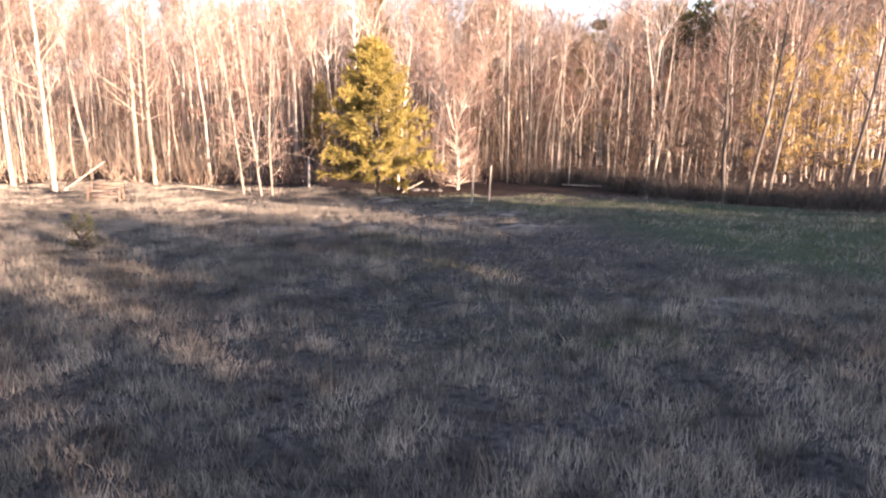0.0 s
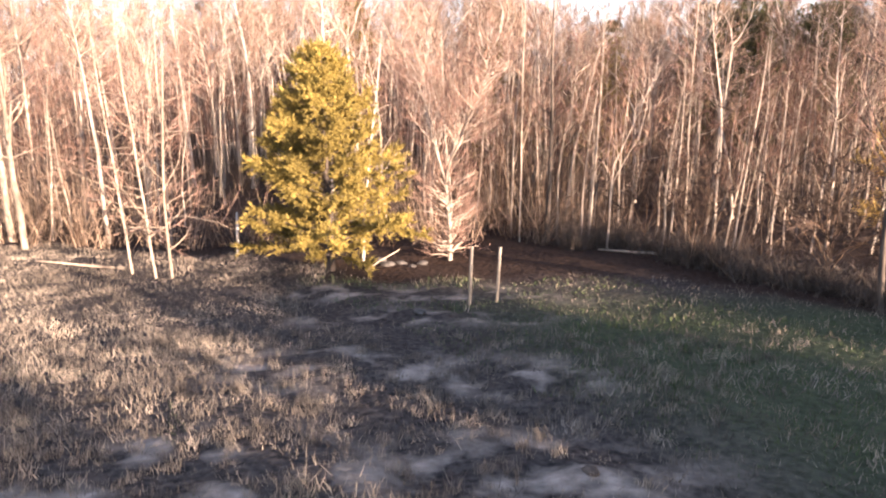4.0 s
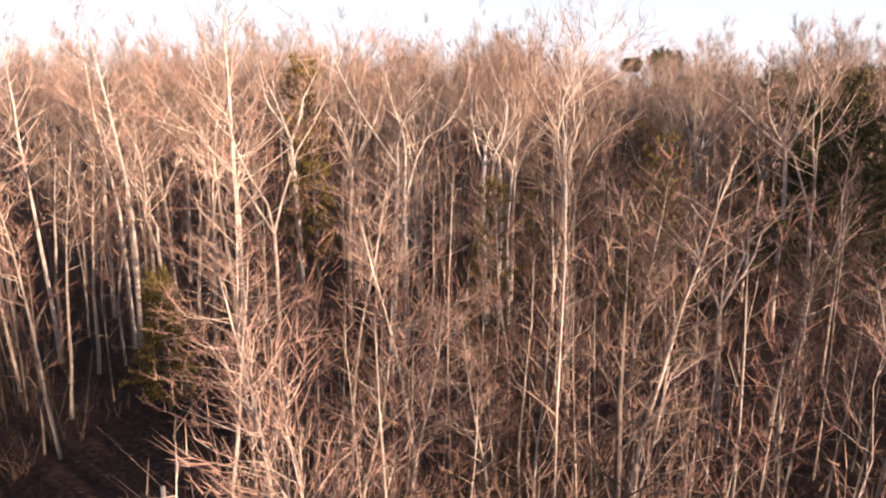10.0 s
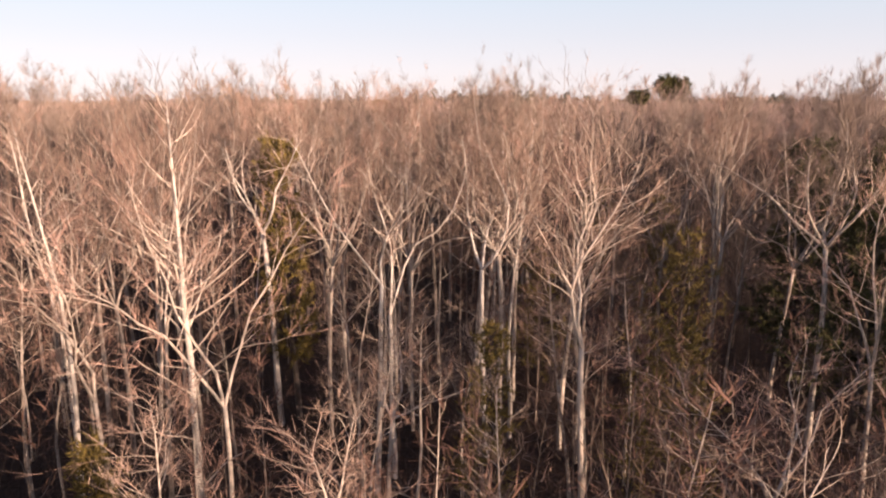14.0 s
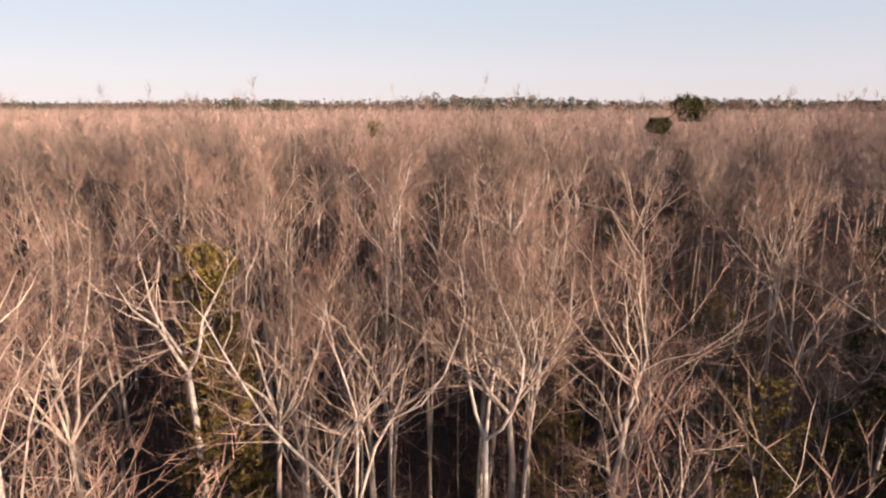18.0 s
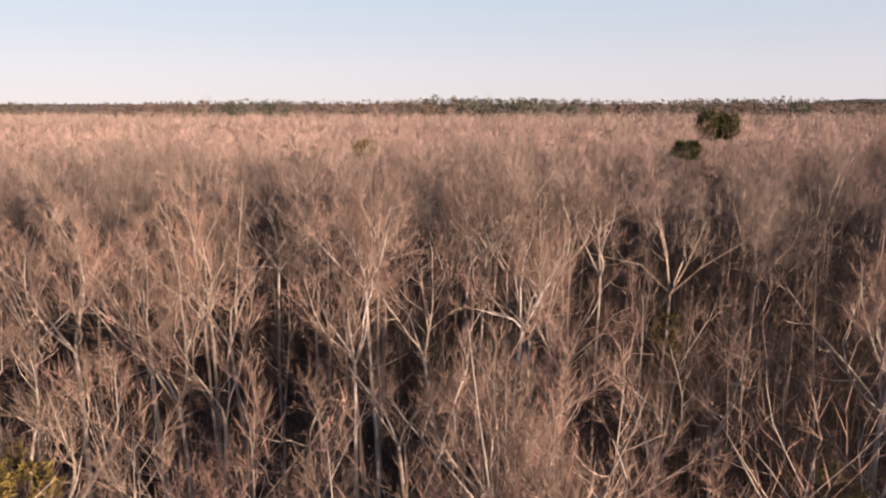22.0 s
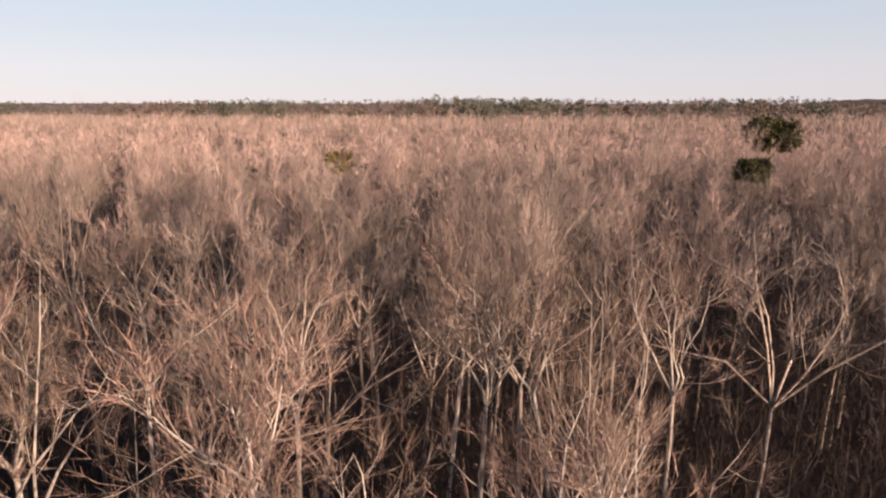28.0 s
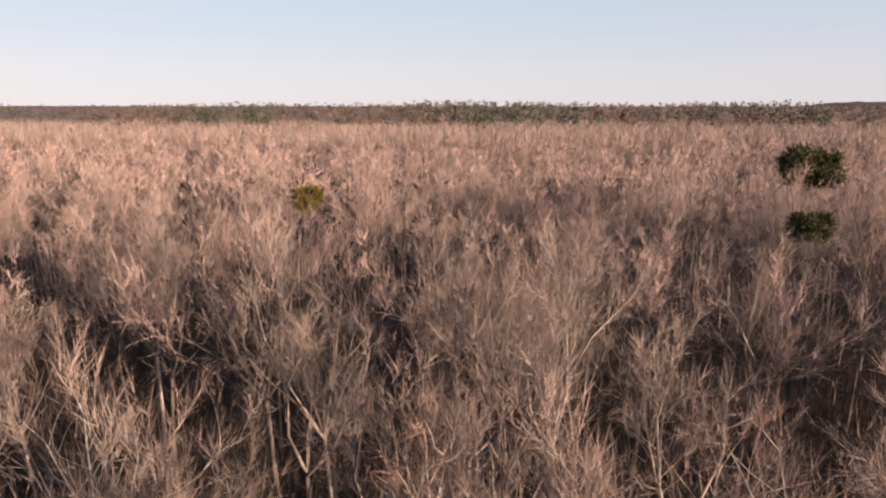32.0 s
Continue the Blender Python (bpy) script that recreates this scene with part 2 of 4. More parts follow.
def ground_material():
    """Rough field of dry and green grass with bare soil; leaf litter under the trees, the wood's shade in its colour.
    The mesh's 'field' layer parts the two.
    """
    m = bpy.data.materials.new("ground_soil")
    m.use_nodes = True
    n, k = m.node_tree.nodes, m.node_tree.links
    bsdf = n["Principled BSDF"]
    bsdf.inputs["Roughness"].default_value = 0.95
    bsdf.inputs["Specular IOR Level"].default_value = 0.1
    tc = n.new("ShaderNodeTexCoord")

    def noise_of(scale, detail=5):
        x = n.new("ShaderNodeTexNoise")
        x.inputs["Scale"].default_value, x.inputs["Detail"].default_value = scale, detail
        k.new(tc.outputs["Object"], x.inputs["Vector"])
        return x.outputs["Fac"]

    def ramp_of(fac, a, b, ca, cb):
        r = n.new("ShaderNodeValToRGB")
        r.color_ramp.elements[0].position, r.color_ramp.elements[1].position = a, b
        r.color_ramp.elements[0].color, r.color_ramp.elements[1].color = (*ca, 1), (*cb, 1)
        k.new(fac, r.inputs[0])
        return r.outputs[0]

    def mix(fac, a, b):
        x = n.new("ShaderNodeMix")
        x.data_type = "RGBA"
        k.new(fac, x.inputs[0])
        k.new(a, x.inputs[6])
        k.new(b, x.inputs[7])
        return x.outputs[2]

    dry = ramp_of(noise_of(9), 0.3, 0.7, (0.012, 0.011, 0.012), (0.085, 0.070, 0.062))
    green = ramp_of(noise_of(7), 0.3, 0.7, (0.024, 0.036, 0.017), (0.070, 0.084, 0.042))
    soil = ramp_of(noise_of(5), 0.3, 0.7, (0.21, 0.17, 0.142), (0.40, 0.335, 0.285))
    # leaf litter, with the shade of the wood floor put into its colour
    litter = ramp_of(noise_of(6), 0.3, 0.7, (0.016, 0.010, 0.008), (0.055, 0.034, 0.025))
    at = n.new("ShaderNodeAttribute")
    at.attribute_name = "field"
    sep = n.new("ShaderNodeSeparateColor")
    k.new(at.outputs["Color"], sep.inputs[0])
    col = mix(sep.outputs[1], dry, green)
    bare = n.new("ShaderNodeMapRange")
    bare.inputs["From Min"].default_value, bare.inputs["From Max"].default_value = 0.47, 0.64
    k.new(noise_of(1.1, 6), bare.inputs["Value"])
    scl = n.new("ShaderNodeMath")
    scl.operation = "MULTIPLY"
    k.new(bare.outputs[0], scl.inputs[0])
    k.new(sep.outputs[2], scl.inputs[1])
    col = mix(scl.outputs[0], col, soil)
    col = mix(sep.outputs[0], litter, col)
    k.new(col, bsdf.inputs["Base Color"])
    bp = n.new("ShaderNodeBump")
    bp.inputs["Strength"].default_value, bp.inputs["Distance"].default_value = 0.7, 0.12
    k.new(noise_of(6, 8), bp.inputs["Height"])
    k.new(bp.outputs[0], bsdf.inputs["Normal"])
    return m


GROUND = ground_material()


# ---- mesh helpers ----
class Geo:
    """Gathers vertices and triangles or quads of one mesh."""

    def __init__(self):
        self.v, self.f, self.n = [], [], 0

    def add(self, verts, faces):
        self.v.append(np.asarray(verts, float).reshape(-1, 3))
        self.f.append(np.asarray(faces, int).reshape(-1, 3) + self.n)
        self.n += len(self.v[-1])

    def arrays(self):
        return np.concatenate(self.v), np.concatenate(self.f)

    def tube(self, pts, radii, sides=5, point=True):
        pts = np.asarray(pts, float)
        n = len(pts)
        d = np.gradient(pts, axis=0)
        d /= np.linalg.norm(d, axis=1)[:, None] + 1e-9
        ref = np.array([0.0, 1.0, 0.0]) if abs(d[0, 1]) < 0.9 else np.array([1.0, 0.0, 0.0])
        u = np.cross(d, ref)
        u /= np.linalg.norm(u, axis=1)[:, None] + 1e-9
        w = np.cross(d, u)
        a = np.arange(sides) * 2 * math.pi / sides
        r = np.asarray(radii, float)[:, None, None]
        ring = pts[:, None, :] + r * (u[:, None, :] * np.cos(a)[None, :, None] + w[:, None, :] * np.sin(a)[None, :, None])
        if point:
            ring = ring[:-1]
        m = len(ring)
        v = ring.reshape(-1, 3)
        f = []
        for i in range(m - 1):
            for j in range(sides):
                p, q = i * sides + j, i * sides + (j + 1) % sides
                f += [(p, q, q + sides), (p, q + sides, p + sides)]
        if point:
            v = np.vstack([v, pts[-1]])
            f += [((m - 1) * sides + j, (m - 1) * sides + (j + 1) % sides, m * sides) for j in range(sides)]
        else:
            v = np.vstack([v, pts[-1]])
            f += [((m - 1) * sides + j, (m - 1) * sides + (j + 1) % sides, m * sides) for j in range(sides)]
        self.add(v, f)

    def slivers(self, a, b, width, rng):
        """Thin tapering triangles from the points a to the points b: twigs or blades."""
        a, b = np.asarray(a, float), np.asarray(b, float)
        d = b - a
        side = np.cross(d, rng.normal(size=a.shape))
        side /= np.linalg.norm(side, axis=1)[:, None] + 1e-9
        side *= np.asarray(width).reshape(-1, 1) / 2
        n = len(a)
        v = np.stack([a - side, a + side, b], 1).reshape(-1, 3)
        self.add(v, np.arange(3 * n).reshape(-1, 3))


def mesh_of(name, verts, faces, mat, smooth=False):
    me = bpy.data.meshes.new(name)
    verts, faces = np.asarray(verts, np.float32), np.asarray(faces, np.int32)
    k = faces.shape[1]
    me.vertices.add(len(verts))
    me.vertices.foreach_set("co", verts.ravel())
    me.loops.add(faces.size)
    me.loops.foreach_set("vertex_index", faces.ravel())
    me.polygons.add(len(faces))
    me.polygons.foreach_set("loop_start", np.arange(0, faces.size, k, dtype=np.int32))
    if smooth:
        me.polygons.foreach_set("use_smooth", np.ones(len(faces), bool))
    me.update(calc_edges=True)
    me.materials.append(mat)
    return me


def geo_part(name, geo, mat, parent=None, label="", smooth=False):
    """One mesh object under a thing or under a part."""
    ob = new(name, mesh_of(name, *geo.arrays(), mat, smooth))
    if parent is not None:
        ob.parent = parent
    if label:
        tagged(ob, label)
    return ob


# ---- terrain ----
PROFILE_Y = [-80, 8, 17, 22, 26, 30, 36, 60, 5000]
PROFILE_Z = [1.3, 1.3, 1.15, 0.75, 0.42, 0.22, 0.1, 0.0, 0.0]
EDGE_X = [-200, -30, -20, -9, 0, 7, 9, 11, 13.5, 17, 21, 26, 200]
EDGE_Y = [20, 34, 36, 34.5, 35.5, 35, 31, 26.5, 22, 12, 0, -30, -60]


def ground_z(x, y):
    x, y = np.asarray(x, float), np.asarray(y, float)
    z = np.interp(y, PROFILE_Y, PROFILE_Z)
    return z + 0.06 * np.sin(x * 0.7 + 1.3) * np.sin(y * 0.55) + 0.03 * np.sin(x * 1.9 + y * 1.3)


def turf_y(x):
    """Where the grass gives way to leaf litter darkened for shade, some metres before the first trees."""
    return edge_y(x) - np.interp(x, [-12, -6, -1, 8, 12], [0.3, 2.0, 6.2, 5.0, 0.8])


def edge_y(x):
    return np.interp(x, EDGE_X, EDGE_Y)


def edge_x(y):
    return float(np.interp(y, [-30, 0, 12, 22, 26.5, 35], [26, 21, 17, 13.5, 11, 7]))


def bare_soil(x, y):
    """How bare the field is: worn pale patches among the grass."""
    out = np.zeros_like(np.asarray(x, float))
    for sx, sy, rx, ry in ((1.4, 17.6, 1.6, 1.0), (-0.2, 25.2, 2.6, 0.6), (3.8, 9.9, 0.9, 0.4), (-2.5, 17.5, 2.0, 1.0), (0.5, 27.6, 2.4, 0.8), (-2.4, 28.0, 1.6, 0.7), (-1.5, 21.5, 2.2, 1.0), (1.6, 21.0, 1.3, 0.8)):
        out = np.maximum(out, np.exp(-(((x - sx) / rx) ** 2 + ((y - sy) / ry) ** 2)))
    return out


def build_ground():
    def axis(lo, a, b, hi, step):
        mid = np.arange(a, b + step / 2, step)
        out = b + np.geomspace(step, hi - b, 26)
        back = a - np.geomspace(step, a - lo, 22)
        return np.concatenate([back[::-1], mid, out])
    xs, ys = axis(-4000, -30, 30, 4000, 0.5), axis(-600, -6, 60, 4500, 0.5)
    X, Y = np.meshgrid(xs, ys)
    rng = np.random.default_rng(5)
    near = (abs(X) < 30) & (Y > -6) & (Y < 60)
    Z = ground_z(X, Y) + rng.normal(0, 0.025, X.shape) * near
    v = np.stack([X, Y, Z], -1).reshape(-1, 3)
    nx, ny = len(xs), len(ys)
    i = (np.arange(ny - 1)[:, None] * nx + np.arange(nx - 1)[None, :]).ravel()
    f = np.stack([i, i + 1, i + nx + 1, i + nx], 1)
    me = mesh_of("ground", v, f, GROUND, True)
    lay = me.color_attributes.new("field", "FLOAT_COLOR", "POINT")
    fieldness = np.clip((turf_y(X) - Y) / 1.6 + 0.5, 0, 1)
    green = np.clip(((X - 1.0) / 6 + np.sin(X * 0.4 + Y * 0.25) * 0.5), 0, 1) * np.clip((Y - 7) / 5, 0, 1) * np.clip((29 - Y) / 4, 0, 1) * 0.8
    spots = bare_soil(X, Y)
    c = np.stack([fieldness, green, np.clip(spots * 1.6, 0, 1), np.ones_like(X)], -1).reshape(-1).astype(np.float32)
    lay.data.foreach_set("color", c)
    return tagged(new("ground", me), "rough dry-grass field running into shade-darkened leaf litter under bare woods", "ground", kind="structure")


build_ground()


# ---- bare trees ----
def branch(rng, start, way, length, bend=0.35, lift=0.3, steps=5, wiggle=0.10):
    """A curved line of points that sets out along way and lifts towards the sky."""
    p, d = np.array(start, float), np.array(way, float)
    d /= np.linalg.norm(d)
    pts = [p.copy()]
    for i in range(steps):
        d = d + np.array([0, 0, lift / steps]) + rng.normal(0, wiggle, 3) * bend
        d /= np.linalg.norm(d)
        p = p + d * length / steps
        pts.append(p.copy())
    return np.array(pts)


def along(pts, t):
    x = t * (len(pts) - 1)
    i = min(int(x), len(pts) - 2)
    return pts[i] + (pts[i + 1] - pts[i]) * (x - i), pts[i + 1] - pts[i]


def side_way(rng, axis, spread, turn=None):
    axis = axis / np.linalg.norm(axis)
    u = np.cross(axis, [0.13, 0.97, 0.2])
    u /= np.linalg.norm(u)
    w = np.cross(axis, u)
    a = rng.uniform(0, 2 * math.pi) if turn is None else turn
    return axis * math.cos(spread) + (u * math.cos(a) + w * math.sin(a)) * math.sin(spread)


class Tree:
    """Grows the lines of one bare tree: stems, limbs and twigs."""

    def __init__(self, seed, height, radius, leaders=1, fork=0.5, spread=0.5, first=0.4, limbs=22, reach=0.22, seconds=5, twigs=6, lean=(0, 0), lift=0.5, lowlimbs=0, low_at=(0.08, 0.5), open_out=(0.6, 1.15), fine=1.0):
        rng = self.rng = np.random.default_rng(seed)
        self.height = height
        self.stems, self.limbs, self.shoots = [], [], []
        top = np.array([lean[0], lean[1], height])
        way = top / np.linalg.norm(top)
        if leaders == 1:
            stem = branch(rng, (0, 0, 0), way, height, 0.35, 0.02, 9)
            self.stems.append((stem, radius * (1 - 0.9 * np.linspace(0, 1, len(stem)) ** 1.1)))
            bearers = [(stem, first, radius, limbs)]
        else:
            bole = branch(rng, (0, 0, 0), way, height * fork, 0.3, 0.02, 6)
            self.stems.append((bole, radius * (1 - 0.35 * np.linspace(0, 1, len(bole)))))
            bearers = []
            turn = rng.uniform(0, 6.28)
            for i in range(leaders):
                w = side_way(rng, bole[-1] - bole[-2], spread * rng.uniform(0.7, 1.3), turn + i * 2 * math.pi / leaders + rng.normal(0, 0.3))
                lead = branch(rng, bole[-1], w, height * (1 - fork) * rng.uniform(0.85, 1.15), 1.9, 0.55, 7)
                self.stems.append((lead, radius * 0.5 * (1 - 0.92 * np.linspace(0, 1, len(lead)))))
                bearers.append((lead, 0.2, radius * 0.46, max(5, limbs // leaders)))
        for stem, t0, r, count in bearers:
            for i in range(count):
                t = t0 + (0.98 - t0) * (i + rng.uniform(0, 1)) / count
                at, axis = along(stem, t)
                size = height * reach * (1.15 - 0.75 * t) * rng.uniform(0.6, 1.3)
                line = branch(rng, at, side_way(rng, axis, rng.uniform(*open_out)), size, 1.7, lift, 4)
                self.limbs.append((line, r * 0.29 * (1.15 - t) * np.linspace(1, 0.2, 5) + 0.004))
        for i in range(lowlimbs):
            at, axis = along(self.stems[0][0], rng.uniform(*low_at))
            line = branch(rng, at, side_way(rng, axis, rng.uniform(0.75, 1.55)), height * reach * rng.uniform(0.5, 1.0), 1.4, 0.1, 4)
            self.limbs.append((line, radius * 0.2 * np.linspace(1, 0.2, 5) + 0.005))
        self.twig_a, self.twig_b, self.twig_w = [], [], []
        for line, rad in list(self.limbs):
            size = np.linalg.norm(line[-1] - line[0])
            for j in range(max(2, int(seconds * min(1.2, 1.25 * size / (height * reach))))):
                at, axis = along(line, rng.uniform(0.25, 1.0))
                shoot = branch(rng, at, side_way(rng, axis, rng.uniform(0.4, 0.9)), size * rng.uniform(0.4, 0.75), 1.4, 0.5, 2)
                self.shoots.append((shoot, np.array([0.0085, 0.006, 0.003]) * (0.5 + height / 30)))
                for q in range(twigs):
                    a, ax = along(shoot, rng.uniform(0.1, 1.0))
                    b = a + side_way(rng, ax, rng.uniform(0.25, 1.05)) * rng.uniform(0.25, 0.65) * fine + np.array([0, 0, 0.08])
                    self.twig_a.append(a), self.twig_b.append(b), self.twig_w.append(rng.uniform(0.009, 0.019))

    def thing(self, name, label, bark, category="tree", group="", single_limbs=False):
        root = tagged(new(name), label, category, group)
        g = Geo()
        for i, (line, rad) in enumerate(self.stems):
            g.tube(line, rad, 6, point=i > 0 or len(self.stems) == 1)
        geo_part("trunk", g, bark, root, smooth=True)
        g = Geo()
        for line, rad in self.limbs:
            if single_limbs:
                h = Geo()
                h.tube(line, rad, 4)
                geo_part("limb", h, bark if bark in (BARK_DARK, BARK_TAN) else LIMB, root, smooth=True)
            else:
                g.tube(line, rad, 3)
        if not single_limbs:
            tagged(geo_part("branchwork", g, BARK_TAN if category == "sapling" else LIMB, root, smooth=True), kind="stuff")
        g = Geo()
        for line, rad in self.shoots:
            if single_limbs:
                g.tube(line, rad, 3)
            else:
                g.slivers(line[:1], line[-1:], [rad[0] * 2], self.rng)
        g.slivers(self.twig_a, self.twig_b, self.twig_w, self.rng)
        tagged(geo_part("crown", g, RED_TWIG if category == "sapling" else TWIG, root), kind="stuff")
        return root

    def simple(self, twig_width=1.6, keep=1.0):
        """Vertices and triangles of a plain copy, for woods farther off: stems and limbs in one array, twigs in another."""
        g, h = Geo(), Geo()
        for i, (line, rad) in enumerate(self.stems):
            g.tube(line[::2], np.maximum(rad[::2], 0.012), 4 if i == 0 else 3, point=i > 0 or len(self.stems) == 1)
        for line, rad in self.limbs:
            g.tube(line[::2], np.maximum(rad[::2], 0.008), 3)
        for line, rad in self.shoots:
            h.slivers(line[:1], line[-1:], [0.015 * twig_width ** 0.5], self.rng)
        a, b, w = np.array(self.twig_a), np.array(self.twig_b), np.array(self.twig_w)
        n = int(len(a) * keep)
        pick = self.rng.permutation(len(a))[:n]
        h.slivers(a[pick], b[pick] + (b[pick] - a[pick]) * 0.3, w[pick] * twig_width, self.rng)
        return g.arrays(), h.arrays()


def scatter(templates, places, name, mats, label, category="woods"):
    """Many trees joined into two meshes of one far wood: wood and twigs."""
    root = tagged(new(name), label, category, kind="stuff")
    for layer, (part_name, mat) in enumerate(mats):
        vs, fs, n = [], [], 0
        for k, (x, y, z, turn, size, tall) in enumerate(places):
            v, f = templates[k % len(templates)][layer]
            c, s = math.cos(turn) * size, math.sin(turn) * size
            w = np.stack([v[:, 0] * c - v[:, 1] * s + x, v[:, 0] * s + v[:, 1] * c + y, v[:, 2] * tall + z], 1)
            vs.append(w), fs.append(f + n)
            n += len(v)
        ob = new(part_name, mesh_of(part_name, np.concatenate(vs), np.concatenate(fs), mat))
        ob.parent = root
        ob["kind"] = "stuff"
    return root


def jitter(rng, x0, x1, y0, y1, step):
    xs, ys = np.arange(x0, x1, step), np.arange(y0, y1, step)
    X, Y = np.meshgrid(xs, ys)
    X = X + rng.uniform(-0.5, 0.5, X.shape) * step * 0.95
    Y = Y + rng.uniform(-0.5, 0.5, Y.shape) * step * 0.95
    return X.ravel(), Y.ravel()


# singular trees at the wood's edge and along the way: place, height, trunk radius, habit
KEEP = []


def stand(tree, name, label, x, y, bark, turn=0.0, group="", tall=1.0):
    ob = tree.thing(name, label, bark, group=group, single_limbs=True)
    ob.matrix_basis = pose(x, y, float(ground_z(x, y)) - 0.03, 0, 0, turn)
    KEEP.append((x, y, 1.1))
    return ob


for k, (x, y, h, lx) in enumerate(((-8.98, 30.59, 10.5, -1.1), (-8.06, 30.12, 10.0, -1.3), (-7.58, 30.11, 10.8, -0.7))):
    stand(Tree(11 + k, h, 0.045, first=0.08, limbs=34, reach=0.17, seconds=4, twigs=4, lean=(lx, 0.3), lift=0.05, open_out=(0.9, 1.5)), "bare_tree",
          "slim pale leaning tree with bare side branches at the field's edge", x, y, BARK_TAN, group="leaning trio")
stand(Tree(21, 15.8, 0.165, first=0.42, limbs=34, reach=0.24, seconds=6, twigs=6, lean=(-0.5, -1.2), lift=0.6, lowlimbs=5), "bare_tree",
      "tall white-barked tree with an open spreading bare crown", -6.6, 52.0, BARK_PALE)
stand(Tree(40, 15.0, 0.15, leaders=3, fork=0.64, spread=0.75, limbs=24, reach=0.2, seconds=5, lift=0.5), "bare_tree", "old pale tree with heavy leaning limbs beside a dark cedar", -6.0, 61.2, BARK_PALE)
stand(Tree(22, 14.6, 0.12, leaders=3, fork=0.58, spread=0.6, limbs=30, reach=0.22, seconds=5), "bare_tree",
      "bare tree whose trunk forks into wide-spread limbs", 3.7, 58.0, BARK_PALE)
stand(Tree(23, 14.0, 0.11, leaders=2, fork=0.5, spread=0.35, limbs=24, reach=0.2), "bare_tree", "bare tree with a crooked double stem", -0.2, 56.4, BARK_PALE)
stand(Tree(24, 15.0, 0.11, leaders=2, fork=0.58, spread=0.45, limbs=24, reach=0.2), "bare_tree", "tall bare tree with a forked top", -0.8, 55.2, BARK_PALE)
stand(Tree(25, 14.8, 0.10, first=0.5, limbs=26, reach=0.2), "bare_tree", "straight pale bare tree in the wood", 4.9, 60.0, BARK_PALE)
stand(Tree(126, 15.2, 0.12, leaders=2, fork=0.62, spread=0.28, limbs=24), "bare_tree", "tall bare tree with a branching top", 7.0, 58.7, BARK_GREY)
stand(Tree(27, 15.2, 0.125, first=0.5, limbs=28), "bare_tree", "tall pale bare tree deep in the wood", -11.4, 53.0, BARK_PALE)
stand(Tree(28, 14.6, 0.11, first=0.5, limbs=26), "bare_tree", "tall pale bare tree deep in the wood", -15.5, 54.2, BARK_PALE)
stand(Tree(29, 14.4, 0.11, first=0.45, limbs=26), "bare_tree", "tall pale bare tree deep in the wood", -13.0, 56.0, BARK_PALE)
stand(Tree(30, 9.2, 0.07, leaders=2, fork=0.8, spread=0.5, limbs=14, reach=0.12, lean=(0.3, -0.3)), "bare_tree", "bent bare tree forking at its top", 10.9, 37.2, BARK_GREY)
stand(Tree(31, 7.9, 0.085, leaders=4, fork=0.34, spread=0.26, limbs=150, reach=0.18, seconds=5, twigs=4, lowlimbs=90, low_at=(0.05, 1.0), lift=0.35), "bare_tree",
      "spreading many-branched bare tree skirted with fine twigs beside the cedar", 0.7, 32.8, BARK_GREY, turn=100)
stand(Tree(32, 7.6, 0.052, first=0.3, limbs=18, reach=0.18, seconds=2, twigs=2, lift=0.05), "bare_tree", "slim white bare tree close behind the cedar", -2.15, 32.3, BARK_PALE)
stand(Tree(33, 8.4, 0.05, leaders=2, fork=0.1, spread=0.12, limbs=20), "bare_tree", "twin-stemmed slim bare tree", 6.3, 34.2, BARK_GREY)
stand(Tree(34, 9.5, 0.12, first=0.35, limbs=22), "bare_tree", "dark-barked bare tree at the wood's edge", 4.5, 36.4, BARK_DARK)
for k, (x, y, h, fork, open_, label) in enumerate((
        (-0.6, 80.3, 17.4, 0.76, 0.68, "large pale bare tree with heavy crooked limbs"), (2.3, 77.4, 16.6, 0.66, 0.55, "large bare tree with arching limbs"),
        (5.4, 77.0, 16.8, 0.72, 0.62, "large pale bare tree with wide crooked limbs"), (1.4, 72.5, 15.6, 0.6, 0.5, "bare tree with a broom-like top"),
        (6.6, 79.4, 15.9, 0.7, 0.5, "bare tree with arching limbs and a fine top"), (-1.3, 76.2, 15.2, 0.72, 0.6, "pale bare tree with bent upper limbs"),
        (-1.1, 79.6, 16.2, 0.62, 0.45, "bare tree with a broom-like top"), (-5.5, 72.4, 16.4, 0.6, 0.4, "tall bare tree with long rising limbs"),
        (4.2, 83.7, 17.8, 0.74, 0.32, "tall bare tree with a long bole and fanned limbs"), (7.9, 87.9, 17.2, 0.7, 0.55, "bare tree with a rounded open crown"),
        (11.5, 87.8, 17.6, 0.66, 0.5, "bare tree with a rounded open crown"), (3.4, 89.8, 17.8, 0.66, 0.5, "bare tree with a fanned crown"),
        (-5.0, 92.2, 17.6, 0.68, 0.5, "pale bare tree with forked upper limbs"), (-7.2, 87.9, 17.4, 0.7, 0.7, "pale bare tree with crooked upper limbs"),
        (-0.9, 84.0, 17.9, 0.72, 0.6, "bare tree with spreading upper limbs"), (12.8, 73.6, 15.0, 0.6, 0.6, "bare tree with stiff forked limbs in the shade"))):
    stand(Tree(300 + k, h - 1.5, 0.10, leaders=3 + k % 3, fork=fork, spread=open_, limbs=34, reach=0.15, seconds=7, twigs=9, lift=0.55, open_out=(0.5, 1.15)), "bare_tree", label, x, y, BARK_PALE if "pale" in label else BARK_GREY)
